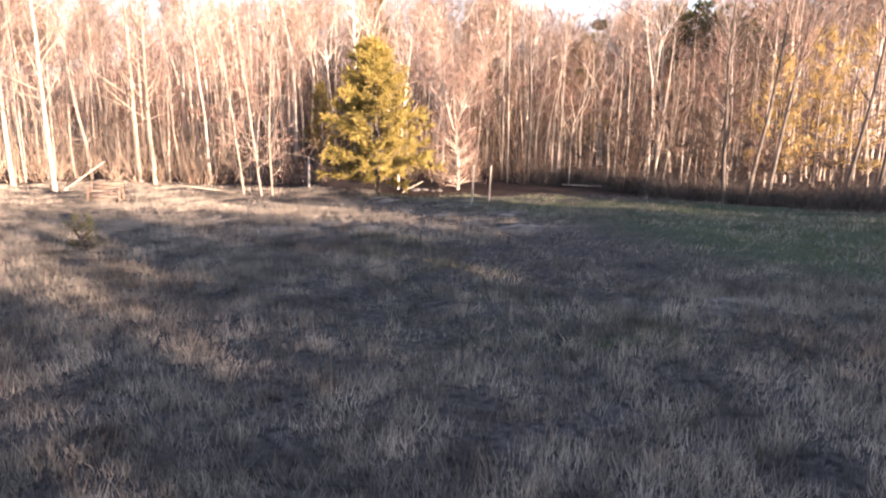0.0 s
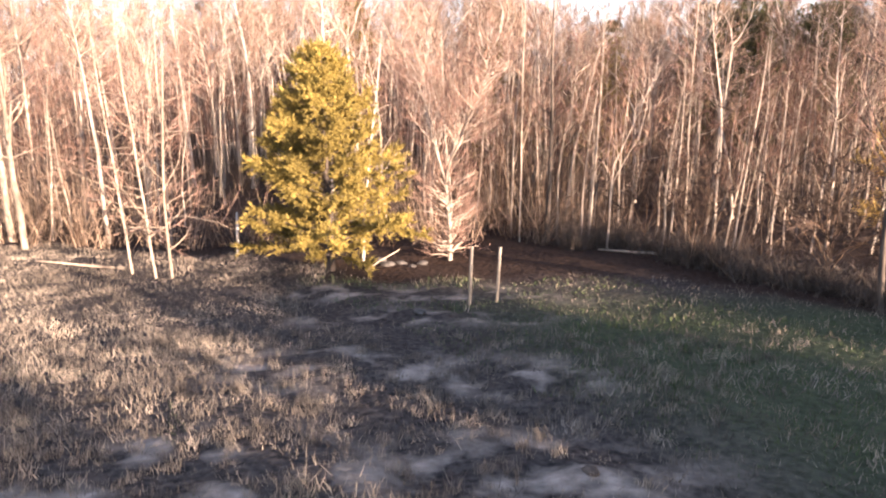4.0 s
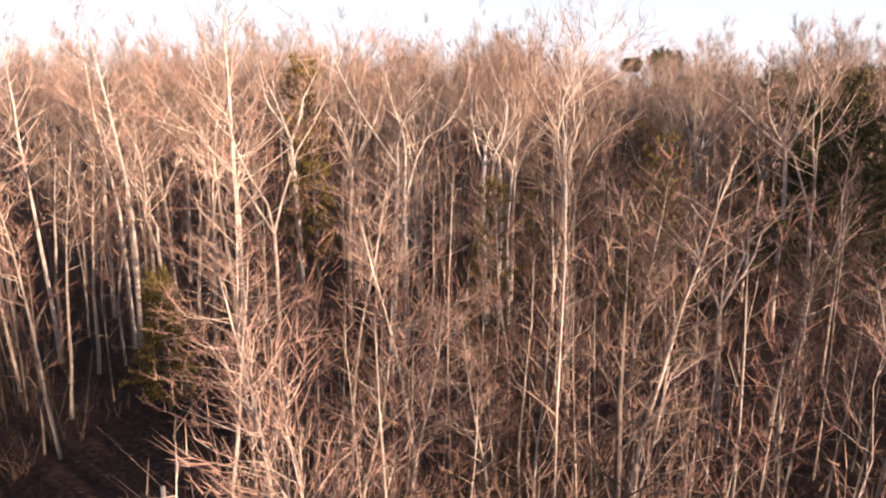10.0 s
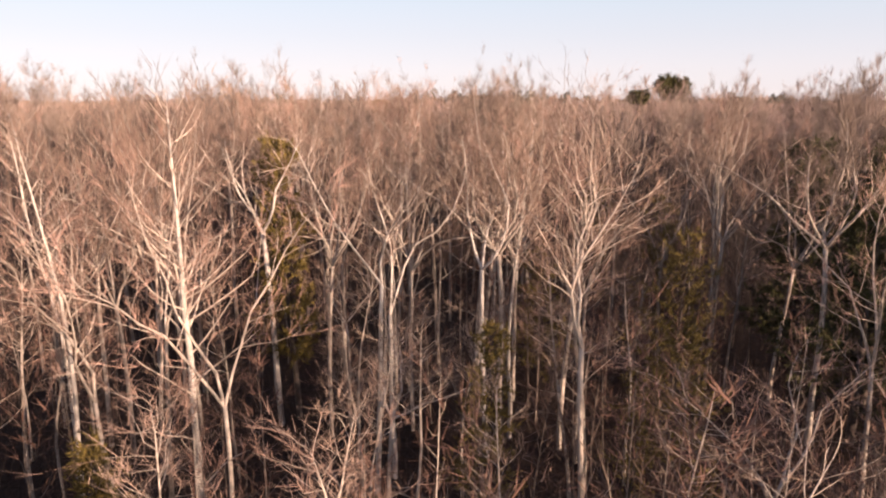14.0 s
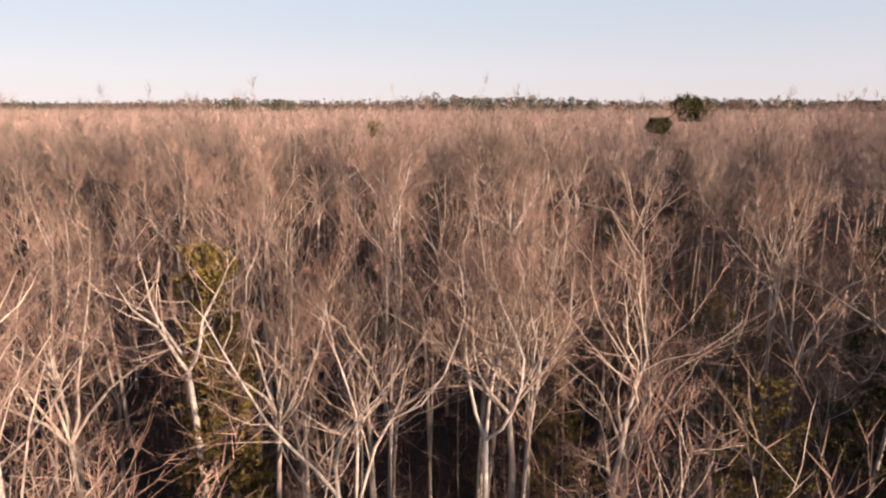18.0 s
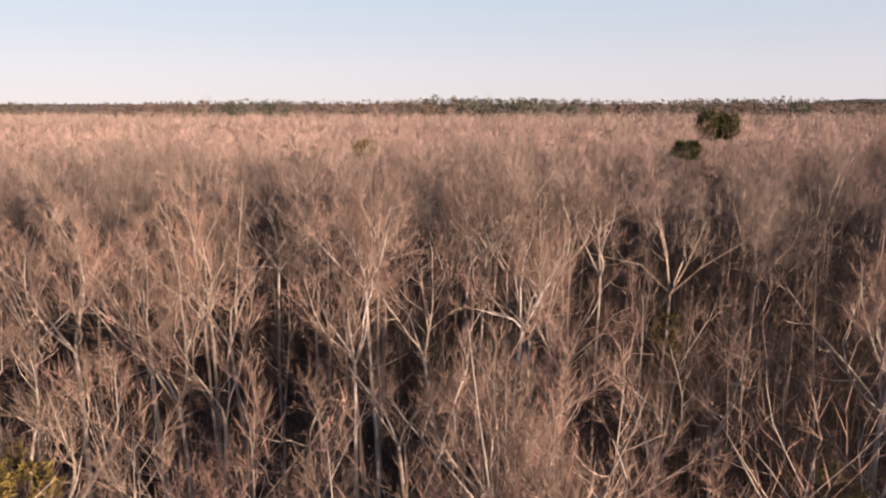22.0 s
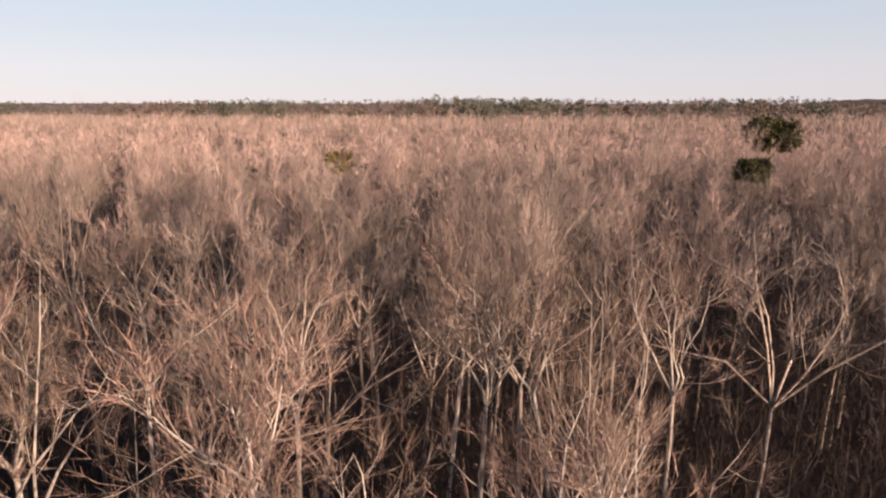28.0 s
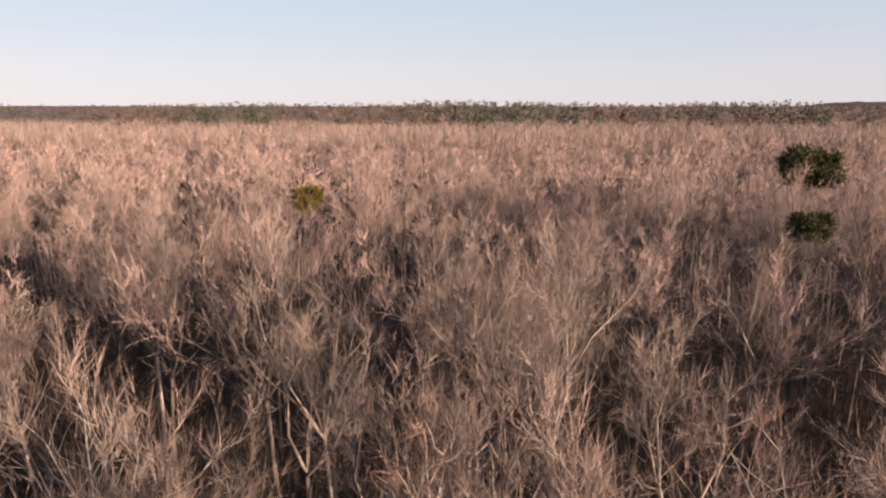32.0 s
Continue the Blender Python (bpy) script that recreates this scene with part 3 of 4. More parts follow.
# leaning trees of the near corner, their shade put into the dark bark
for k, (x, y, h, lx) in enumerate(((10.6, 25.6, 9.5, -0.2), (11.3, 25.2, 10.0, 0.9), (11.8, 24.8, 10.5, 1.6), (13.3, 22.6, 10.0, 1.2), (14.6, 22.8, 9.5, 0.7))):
    stand(Tree(41 + k, h, 0.085, first=0.3, limbs=20, reach=0.2, lean=(lx, 0.4)), "bare_tree", "leaning bare tree at the field corner, shade in its dark bark", x, y, BARK_DARK, group="corner trees")
# pale trees at the field's left
for k, (x, y, h) in enumerate(((-21.5, 34.0, 14.0), (-18.0, 31.5, 13.0), (-14.6, 34.5, 12.0), (-16.0, 36.0, 13.0))):
    stand(Tree(51 + k, h, 0.13, first=0.25, limbs=30, reach=0.24, lift=0.4), "bare_tree", "pale sunlit bare tree at the field's edge", x, y, BARK_TAN)

# templates for the wood
TALL = [Tree(100 + k, 12.6 + 0.42 * k, 0.064 + 0.007 * (k % 4), first=0.44 + 0.05 * (k % 5), limbs=24, reach=0.175, seconds=6, twigs=8, lift=0.5) for k in range(6)]
FORKED = [Tree(120 + k, 12.6 + 0.5 * k, 0.10, leaders=2 + k % 2, fork=0.50 + 0.07 * (k % 3), spread=0.26 + 0.08 * (k % 2), limbs=28, reach=0.18, twigs=9, lift=0.5, lowlimbs=5) for k in range(4)]
BROAD = [Tree(160 + k, 13.4 + 0.28 * k, 0.125, leaders=5 + k % 2, fork=0.52 + 0.05 * (k % 3), spread=0.52 + 0.08 * (k % 2), limbs=46, reach=0.145, seconds=9, twigs=10, lift=0.55, open_out=(0.5, 1.2)) for k in range(5)]
SLIM = [Tree(140 + k, 8.0 + 0.7 * k, 0.04, first=0.25, limbs=22, reach=0.16, seconds=4, twigs=5, lift=0.5) for k in range(5)]

rng = np.random.default_rng(77)
near_things = []
for group, kinds, label, bark in (
        ("tall bare trees", TALL, "tall straight bare tree with a pale trunk", BARK_GREY),
        ("forked bare trees", FORKED, "forked bare tree with a greyish trunk", BARK_GREY),
        ("spreading bare trees", BROAD, "bare tree with a broad rounded crown of fine twigs", BARK_GREY),
        ("slim bare trees", SLIM, "slim young bare tree", BARK_GREY)):
    for k, t in enumerate(kinds):
        near_things.append([group, t.thing("sapling" if kinds is SLIM else "bare_tree", label, bark if (k % 3) or kinds is TALL else BARK_GREY, "sapling" if kinds is SLIM else "tree", group), 0])


def free(x, y, gap=1.0):
    return all((x - a) ** 2 + (y - b) ** 2 > max(r, gap) ** 2 for a, b, r in KEEP)


def canopy(y):
    """How much taller the wood grows away from the field."""
    return float(np.interp(y, [56, 70, 82, 94, 112, 150], [1.03, 1.05, 1.13, 1.20, 1.19, 1.12]))


def opening(x, y):
    """Dark gaps in the canopy, of uneven shape."""
    return 60 < y < 150 and math.sin(0.52 * x + 1.3 * math.sin(0.29 * y)) * math.sin(0.45 * y + 1.1 * math.sin(0.37 * x)) > (0.42 if x < 6 else 0.38)


GAPS = ((17.0, 103.5, 3.3), (-20.0, 112.0, 6.0), (8.5, 108.0, 3.5), (-9.0, 96.0, 3.6), (14.0, 120.0, 4.0), (27.0, 84.0, 5.0), (12.5, 83.5, 3.6), (-2.2, 92.0, 1.9), (6.5, 92.0, 1.7), (10.5, 91.0, 1.9), (18.0, 89.5, 2.8))


def gap(x, y):
    return any((x - a) ** 2 + (y - b) ** 2 < r * r for a, b, r in GAPS)


def plant(kind, x, y, size, tall):
    pool = [e for e in near_things if e[0] == kind]
    e = pool[rng.integers(len(pool))]
    m = pose(x, y, float(ground_z(x, y)) - 0.03, 0, 0, rng.uniform(0, 360)) @ Matrix.Diagonal((size, size, tall, 1))
    if e[2] == 0:
        e[1].matrix_basis = m
    else:
        copy_thing(e[1], m)
    e[2] += 1


KEEP += [(10.8, 40.6, 2.8), (-6.3, 49.6, 1.7), (-5.2, 46.0, 1.5), (-3.4, 31.6, 3.0), (-5.4, 60.2, 2.0), (-8.0, 43.5, 3.2), (-6.5, 38.6, 2.4), (-6.0, 42.0, 2.6)]
KEEP += [(-7.8, 40.0, 2.4), (-10.6, 42.0, 2.4), (-8.5, 46.5, 2.2)]
KEEP += [(-4.9, 34.2, 2.2), (-4.6, 36.3, 1.8), (-9.0, 37.6, 2.0), (-3.0, 55.0, 2.4), (-1.5, 50.5, 1.8), (15.5, 58.0, 2.2), (12.3, 53.0, 2.6), (5.5, 56.5, 1.8), (9.0, 47.5, 1.8)]
KEEP += [(3.1, 51.0, 1.9), (9.5, 52.0, 1.9), (12.0, 59.0, 2.2), (-5.4, 58.0, 1.6), (3.0, 48.5, 1.5)]
HOLES = ((10.8, 40.6, 2.8), (-4.6, 36.3, 1.8), (-9.0, 37.6, 2.0), (-3.0, 55.0, 2.6), (-1.5, 50.5, 1.8), (15.5, 58.0, 2.8), (17.0, 54.0, 2.8), (12.3, 53.0, 3.0), (5.5, 56.5, 2.2), (9.0, 47.5, 2.0), (-7.8, 40.0, 2.4), (-10.6, 42.0, 2.6), (-8.5, 46.5, 2.6), (-8.0, 43.5, 3.4), (-6.5, 39.0, 2.4), (-6.0, 42.0, 2.8))
count = 0
X, Y = jitter(rng, -22, 26, 35, 84, 2.55)
order = np.argsort(Y)
for x, y in zip(X[order], Y[order]):
    if y < edge_y(x) + 1.0 or abs(x - 2) > 7 + (y - 20) * 0.5 or not free(x, y, 1.1) or count >= 250 or opening(x, y) or gap(x, y) or (44 < y < 58 and rng.uniform() < 0.22) or (y > 58 and rng.uniform() < (0.36 if y < 66 else 0.48)) or (y < 44 and x > 3 and rng.uniform() < 0.45) or (x > 6.5 and 50 < y < 86 and rng.uniform() < 0.45) or (x > 13 and 44 < y < 60 and rng.uniform() < 0.5):
        continue
    r = rng.uniform()
    plant("tall bare trees" if y < 46 else "spreading bare trees" if r < (0.12 if y < 58 else 0.6) else "tall bare trees" if r < 0.75 else "forked bare trees", x, y, rng.uniform(0.85, 1.1), rng.uniform(0.88, 1.06) * (0.72 if x > 9 and y < 50 else 0.8 if y < 42 else 1.0 if y < 56 else canopy(y)))
    KEEP.append((x, y, 0.8))
    last_y = y
    count += 1
TREES_TO = last_y
count = 0
X, Y = jitter(rng, -24, 22, 33, 50, 1.7)
for x, y in zip(X, Y):
    if y < edge_y(x) or not free(x, y, 0.7) or count >= 130:
        continue
    plant("slim bare trees", x, y, rng.uniform(0.8, 1.2), rng.uniform(0.7, 1.15))
    count += 1

# woods farther off, and those that close the field round
MID = [t.simple(2.0, 0.62) for t in TALL + FORKED]
MID_BROAD = [t.simple(1.0, 1.0) for t in BROAD]
BACK_BROAD = [t.simple(1.5, 0.5) for t in BROAD]
FAR = [Tree(180 + k, 13.8 + 0.4 * k, 0.10, leaders=3, fork=0.5, spread=0.5, limbs=12, reach=0.17, seconds=4, twigs=4, lift=0.8, open_out=(0.4, 0.9), fine=1.4).simple(4.6, 1.0) for k in range(5)]




def spots(x0, x1, y0, y1, step, keep, low=0.85, high=1.1, gaps=True):
    out = []
    X, Y = jitter(rng, x0, x1, y0, y1, step)
    for x, y in zip(X, Y):
        if keep(x, y):
            s = rng.uniform(0.9, 1.2)
            swell = math.sin(x * 0.31 + 1.7 * math.sin(y * 0.13)) * math.sin(y * 0.27 + 0.6 * math.sin(x * 0.19))
            if gaps and (opening(x, y) or (y > 58 and swell < -0.38 and rng.uniform() < 0.75) or (rng.uniform() < 0.9 and gap(x, y))):
                continue
            out.append((x, y, float(ground_z(x, y)) - 0.05, rng.uniform(0, 6.28), s, rng.uniform(low, high) * (1 + 0.12 * swell * (y > 58)) * (canopy(y) if 62 < y < 150 else 1.0)))
    return out


WOODS = (("stems", WOOD_STEM), ("twigs", TWIG))
BACK_WOODS = (("stems", SHADED_STEM), ("twigs", FAR_TWIG))


def outside(x, y):
    return y > edge_y(x) + 1 and (y > TREES_TO + 0.5 or abs(x - 2) > 7 + (y - 20) * 0.5) and abs(x - 3) < 25 + (y - 30) * 0.62 and free(x, y, 1.0)


scatter(MID, spots(-48, 45, 34, 62, 3.0, outside), "bare_woods", WOODS, "dense bare winter woods, brown twigs over pale stems")
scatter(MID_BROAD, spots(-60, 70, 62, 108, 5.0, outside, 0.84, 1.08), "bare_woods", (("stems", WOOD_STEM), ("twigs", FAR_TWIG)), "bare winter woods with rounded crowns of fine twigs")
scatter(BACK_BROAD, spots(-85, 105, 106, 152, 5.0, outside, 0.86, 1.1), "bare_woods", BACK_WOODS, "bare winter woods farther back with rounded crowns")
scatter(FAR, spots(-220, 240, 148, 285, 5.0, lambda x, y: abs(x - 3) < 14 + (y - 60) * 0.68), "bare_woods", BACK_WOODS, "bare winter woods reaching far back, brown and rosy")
SHADE = [t.simple(9.0, 0.34) for t in TALL + FORKED]
ALONG, ACROSS = (0.766, -0.643), (0.643, 0.766)          # towards the low sun, and across it


def across(x, y):
    return x * ACROSS[0] + y * ACROSS[1]


def shade_places():
    """Woods on the sunny side of the field, out of sight, with uneven tops and gaps that let bands of low sun over the grass."""
    out = []
    X, Y = jitter(rng, 21, 38, -62, 6, 1.75)
    for x, y in zip(X, Y):
        if x < edge_x(y) + 2 or across(x, y) > 21:
            continue
        tip = float(np.interp(across(x, y), [2, 3, 6, 7, 10.2, 10.8, 12.0, 12.5, 13.7, 14.1, 15.1, 15.7, 20.2, 21.0], [-14, -9, -9, -14, -12, 3, 3, -2.0, -2.0, 6, 6, -1.5, -1.5, 6]))
        h = (x - tip) / ALONG[0] * math.tan(radians(SUN_ELEV)) + 1.0
        out.append((x, y, float(ground_z(x, y)) - 0.05, rng.uniform(0, 6.28), rng.uniform(0.8, 1.0), h * rng.uniform(0.78, 1.0) / 15.3))
    return out


scatter(SHADE, shade_places(), "bare_woods", WOODS, "bare woods along the sunny side of the field")
scatter(SHADE, spots(14, 46, 7, 32, 2.2, lambda x, y: y > edge_y(x) + 1.5 and x > 15 and x < edge_x(y) + 14 and not (y > 13 and x < 22) and not 21.0 < across(x, y) < 22.8, 0.15, 0.20), "bare_woods", WOODS, "bare woods along the shaded side of the field")
SLIMS = [t.simple(1.8, 0.7) for t in SLIM]
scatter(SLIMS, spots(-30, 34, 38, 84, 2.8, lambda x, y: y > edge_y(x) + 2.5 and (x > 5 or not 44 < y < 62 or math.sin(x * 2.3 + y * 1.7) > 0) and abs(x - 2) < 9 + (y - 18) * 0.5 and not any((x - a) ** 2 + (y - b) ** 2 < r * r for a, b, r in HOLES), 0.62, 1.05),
        "young_woods", (("stems", SHADED_STEM), ("twigs", RED_TWIG)), "reddish young growth under the taller bare trees")
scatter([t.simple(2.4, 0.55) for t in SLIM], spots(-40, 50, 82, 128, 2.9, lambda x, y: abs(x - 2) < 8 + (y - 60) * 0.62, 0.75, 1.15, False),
        "young_woods", (("stems", SHADE_STEMS), ("twigs", SHADE_BROWN_TWIG)), "young growth filling the wood beneath crowns, shade in its brown")
SHRUB = [Tree(200 + k, 3.6 + 0.5 * k, 0.03, leaders=6, fork=0.08, spread=0.5, limbs=44, reach=0.24, seconds=4, twigs=5, lift=0.4).simple(1.6, 0.9) for k in range(3)]
scatter(SHRUB, spots(2.5, 22, 27, 46, 2.5, lambda x, y: edge_y(x) + 0.6 < y < edge_y(x) + 11 and free(x, y, 0.6) and not any((x - a) ** 2 + (y - b) ** 2 < r * r for a, b, r in HOLES), 0.7, 1.15),
        "bare_shrubs", (("stems", BRUSH), ("twigs", RED_TWIG)), "reddish bare shrubs crowding the shaded side of the wood")


# ---- undergrowth ----
def brush(name, label, places, stems, mat, spread=0.7):
    g = Geo()
    a, b, w = [], [], []
    for x, y, h in places:
        z = float(ground_z(x, y))
        n = stems
        base = np.stack([x + rng.normal(0, 0.25, n), y + rng.normal(0, 0.25, n), np.full(n, z)], 1)
        tip = base + np.stack([rng.normal(0, spread * h * 0.5, n), rng.normal(0, spread * h * 0.5, n), h * rng.uniform(0.4, 1.1, n)], 1)
        a.append(base), b.append(tip), w.append(rng.uniform(0.012, 0.03, n))
        m = n
        s = base + (tip - base) * rng.uniform(0.3, 0.8, (n, 1))
        a.append(s), b.append(s + np.stack([rng.normal(0, 0.3, m), rng.normal(0, 0.3, m), rng.uniform(-0.1, 0.5, m)], 1)), w.append(rng.uniform(0.01, 0.02, m))
    g.slivers(np.concatenate(a), np.concatenate(b), np.concatenate(w), rng)
    return tagged(geo_part(name, g, mat), label, "undergrowth", kind="stuff")


X, Y = jitter(rng, -28, 12, 32, 46, 1.1)
brush("undergrowth", "tall twiggy thicket filling the front of the wood",
      [(x, y, rng.uniform(1.6, 5.6)) for x, y in zip(X, Y) if edge_y(x) - 0.2 < y < edge_y(x) + 8 and rng.uniform() < (0.7 if x < 3 else 0.3) and not any((x - a) ** 2 + (y - b) ** 2 < r * r for a, b, r in HOLES) and (x + 3.4) ** 2 + (y - 31.6) ** 2 > 9], 24, THICKET, 0.62)
# the shadow band at the wood's foot is put into these dark stems
brush("undergrowth", "thicket of briars along the edge, shade put into dark stems",
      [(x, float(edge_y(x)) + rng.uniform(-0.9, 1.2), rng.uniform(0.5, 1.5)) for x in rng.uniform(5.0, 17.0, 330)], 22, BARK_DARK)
brush("undergrowth", "tangled brown brush and briars under the bare trees",
      [(x, y, rng.uniform(0.6, 2.2)) for x, y in zip(X, Y) if y > edge_y(x) - 0.3 and abs(x - 2) < 9 + (y - 18) * 0.55 and rng.uniform() < 0.75 and not any((x - a) ** 2 + (y - b) ** 2 < r * r for a, b, r in HOLES)], 16, BRUSH)


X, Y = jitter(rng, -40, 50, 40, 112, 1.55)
brush("undergrowth", "understory of thin stems, coloured dark for shade beneath the wood",
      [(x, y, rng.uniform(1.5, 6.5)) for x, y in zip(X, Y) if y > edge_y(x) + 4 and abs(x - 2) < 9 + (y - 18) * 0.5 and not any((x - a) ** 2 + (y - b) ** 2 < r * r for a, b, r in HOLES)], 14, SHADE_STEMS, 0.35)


# ---- field grass ----
def grass(name, label, n, mat, area, height, keep):
    x, y = rng.uniform(area[0], area[1], n), area[2] + (area[3] - area[2]) * rng.uniform(0, 1, n) ** 1.5
    ok = keep(x, y)
    x, y = x[ok], y[ok]
    clump = np.sin(x * 2.1) * np.sin(y * 1.7 + x) * 0.5 + np.sin(x * 0.6 + 2) * np.sin(y * 0.5) * 0.5
    h = height * rng.uniform(0.3, 1.2, len(x)) * (1 + 0.7 * clump)
    base = np.stack([x, y, ground_z(x, y) - 0.03], 1)
    tip = base + np.stack([rng.normal(0, 0.4, len(x)) * h, rng.normal(0, 0.4, len(x)) * h, h], 1)
    g = Geo()
    g.slivers(base, tip, rng.uniform(0.004, 0.010, len(x)) * (0.85 + y / 18), rng)
    return tagged(geo_part(name, g, mat), label, "grass", kind="stuff")


def in_field(x, y):
    return (y < turf_y(x) + 0.3 + 0.5 * np.sin(x * 1.7)) & (bare_soil(x, y) < 0.25 + 0.5 * np.abs(np.sin(x * 5.3 + y * 7.1) * np.sin(y * 9.7 - x * 3.1))) & (np.abs(x) < 4 + y * 0.75)


grass("dry_grass", "shaggy dry grass over the shaded field", 560000, GRASS, (-26, 18, 3, 36), 0.15,
      lambda x, y: in_field(x, y) & ((y < 13) | (x < -3) | (rng.uniform(0, 1, len(x)) < np.where(y > 22, 0.2, 0.5))))
grass("green_grass", "short green grass among the dry", 90000, GREEN_GRASS, (-8, 16, 8, 30), 0.12,
      lambda x, y: in_field(x, y) & (x > -3 + (18 - y) * 0.3) & (np.sin(x * 0.4 + y * 0.25) > -0.4))


def tall_tufts(n, blades):
    """Clumps of longer dry stalks that stand out of the grass."""
    y = 4 + 20 * rng.uniform(0, 1, n) ** 1.4
    x = rng.uniform(-1, 1, n) * (3 + y * 0.72)
    x = np.where((y > 11) & (x > -1), x - 12, x)
    size = rng.uniform(0.11, 0.30, n) * (0.75 + 0.5 * rng.uniform(0, 1, n) ** 3)
    k = blades
    a = np.stack([np.repeat(x, k) + rng.normal(0, 0.07, n * k), np.repeat(y, k) + rng.normal(0, 0.06, n * k), np.zeros(n * k)], 1)
    a[:, 2] = ground_z(a[:, 0], a[:, 1]) - 0.03
    hh = np.repeat(size, k) * rng.uniform(0.5, 1.1, n * k)
    b = a + np.stack([rng.normal(0, 0.28, n * k) * hh, rng.normal(0, 0.28, n * k) * hh, hh], 1)
    ok = a[:, 1] < turf_y(a[:, 0]) - 1
    g = Geo()
    g.slivers(a[ok], b[ok], rng.uniform(0.006, 0.013, int(ok.sum())), rng)
    return tagged(geo_part("tall_grass", g, GRASS), "pale tufts of dry grass over the field", "grass", kind="stuff")


tall_tufts(6500, 24)


# ---- evergreens ----
def evergreen(seed, height, radius, mat, name, label, base=0.12, boughs=90, sprays=26, spray=0.34, profile=0.75, leaf=0.05, trunk_r=0.13, droop=0.1, rag=0.25, single=False, leaves=9, rise=0.25):
    """A conifer: trunk, boughs that climb it, and small pointed sprays along each bough."""
    rng = np.random.default_rng(seed)
    root = tagged(new(name), label, "tree")
    g = Geo()
    stem = branch(rng, (0, 0, 0), (0, 0, 1), height * 0.96, 0.2, 0.02, 8)
    g.tube(stem, trunk_r * (1 - 0.9 * np.linspace(0, 1, len(stem))), 7)
    geo_part("trunk", g, BARK_DARK, root, smooth=True)
    g, lf = Geo(), Geo()
    A, B, W = [], [], []
    for i in range(boughs):
        t = base + (1 - base) * ((i + rng.uniform(0, 1)) / boughs) ** 1.1
        at, axis = along(stem, min(t, 0.98))
        r = radius * (1 - (t - base) / (1 - base)) ** profile * rng.uniform(1 - rag, 1 + rag) + 0.15
        if t < base + 0.1:
            r *= 0.75 + 2.5 * (t - base)
        turn = i * 2.4 + rng.normal(0, 0.3)
        way = np.array([math.cos(turn), math.sin(turn), rise + 0.5 * t + rng.normal(0, 0.12)])
        line = branch(rng, at, way, r, 0.6, -droop + 0.3 * t, 4)
        h = Geo() if single else g
        h.tube(line, 0.02 * (1.3 - t) * np.linspace(1, 0.3, 5) + 0.004, 3)
        if single:
            geo_part("bough", h, BARK_DARK, root, smooth=True)
        m = int(sprays * (0.4 + r / radius))
        for j in range(m):
            p, ax = along(line, rng.uniform(0.22, 1.0) ** 0.8)
            q = p + side_way(rng, ax, rng.uniform(0.2, 1.2)) * spray * rng.uniform(0.5, 1.3)
            k = leaves
            s = p + (q - p) * rng.uniform(0, 1, (k, 1))
            d = (q - p)[None, :] * 0.2 + rng.normal(0, 0.5, (k, 3)) * spray * 0.36 + np.array([0, 0, 0.02])
            A.append(s), B.append(s + d), W.append(rng.uniform(0.7, 1.5, k) * leaf)
    if not single:
        tagged(geo_part("branchwork", g, BARK_DARK, root, smooth=True), kind="stuff")
    lf.slivers(np.concatenate(A), np.concatenate(B), np.concatenate(W), rng)
    tagged(geo_part("foliage", lf, mat, root), kind="stuff")
    return root


cedar = evergreen(7, 6.7, 2.4, CEDAR, "cedar_tree", "golden-green cedar glowing in low sun at the wood's edge", 0.07, 160, 34, 0.32, 0.68, 0.026, 0.14, 0.12, 0.33, True, 22)
cedar.matrix_basis = pose(-2.95, 30.7, float(ground_z(-2.95, 30.7)) - 0.03)
ivy = evergreen(8, 14.0, 1.35, OLIVE, "cedar_tree", "narrow olive-brown cedar grown up into a broken tree", 0.22, 100, 18, 0.4, 0.3, 0.05, 0.16, 0.1, 0.45, False, 11)
ivy.matrix_basis = pose(-5.3, 62.0, 0)
for k, (x, y, h, r) in enumerate(((-8.6, 49.0, 5.4, 0.9), (3.1, 51.0, 8.8, 1.1), (9.5, 52.0, 8.6, 1.9), (12.0, 59.0, 10.2, 2.4), (7.0, 66.0, 8.0, 1.6), (14.0, 67.0, 10.6, 2.2), (12.5, 79.0, 11.5, 1.7), (18.2, 33.6, 7.6, 2.0), (20.8, 35.6, 8.2, 2.2), (16.0, 33.2, 6.2, 1.6))):
    gold = 30 < y < 40
    t = evergreen(60 + k, h, r, GOLD if gold else OLIVE, "cedar_tree", "golden-leaved tree beyond the shaded corner of the field" if gold else "olive-brown young cedar among the bare trees", 0.1, 40 if gold else 64, 18, 0.38, 0.55, 0.022 if gold else 0.045, 0.08, 0.1, 0.45, False, 14 if gold else 7)
    t.matrix_basis = pose(x, y, float(ground_z(x, y)) - 0.03)
for k, (x, y, h, r, low) in enumerate(((35.2, 134.0, 19.2, 3.0, 0.85), (24.1, 112.3, 17.1, 1.15, 0.93), (20.5, 59.5, 11.6, 3.5, 0.12), (25.0, 56.5, 11.4, 3.5, 0.12), (30.0, 63.0, 13.0, 3.6, 0.12), (23.5, 63.5, 13.2, 3.6, 0.12), (22.0, 68.0, 13.4, 3.2, 0.12), (28.0, 70.0, 13.6, 3.6, 0.12), (47.0, 94.0, 17.2, 2.6, 0.2))):
    t = evergreen(80 + k, h, r, PINE, "pine_tree", "dark green pine rising out of the bare woods", low, 100, 26, 0.6 if k == 0 else 0.5, 0.45, 0.08 if k == 0 else 0.06, 0.2, 0.1 if k < 2 else 0.0, 0.5 if k < 2 else 0.4, False, 10, 0.05 if k < 2 else 0.25)
    t.matrix_basis = pose(x, y, 0)


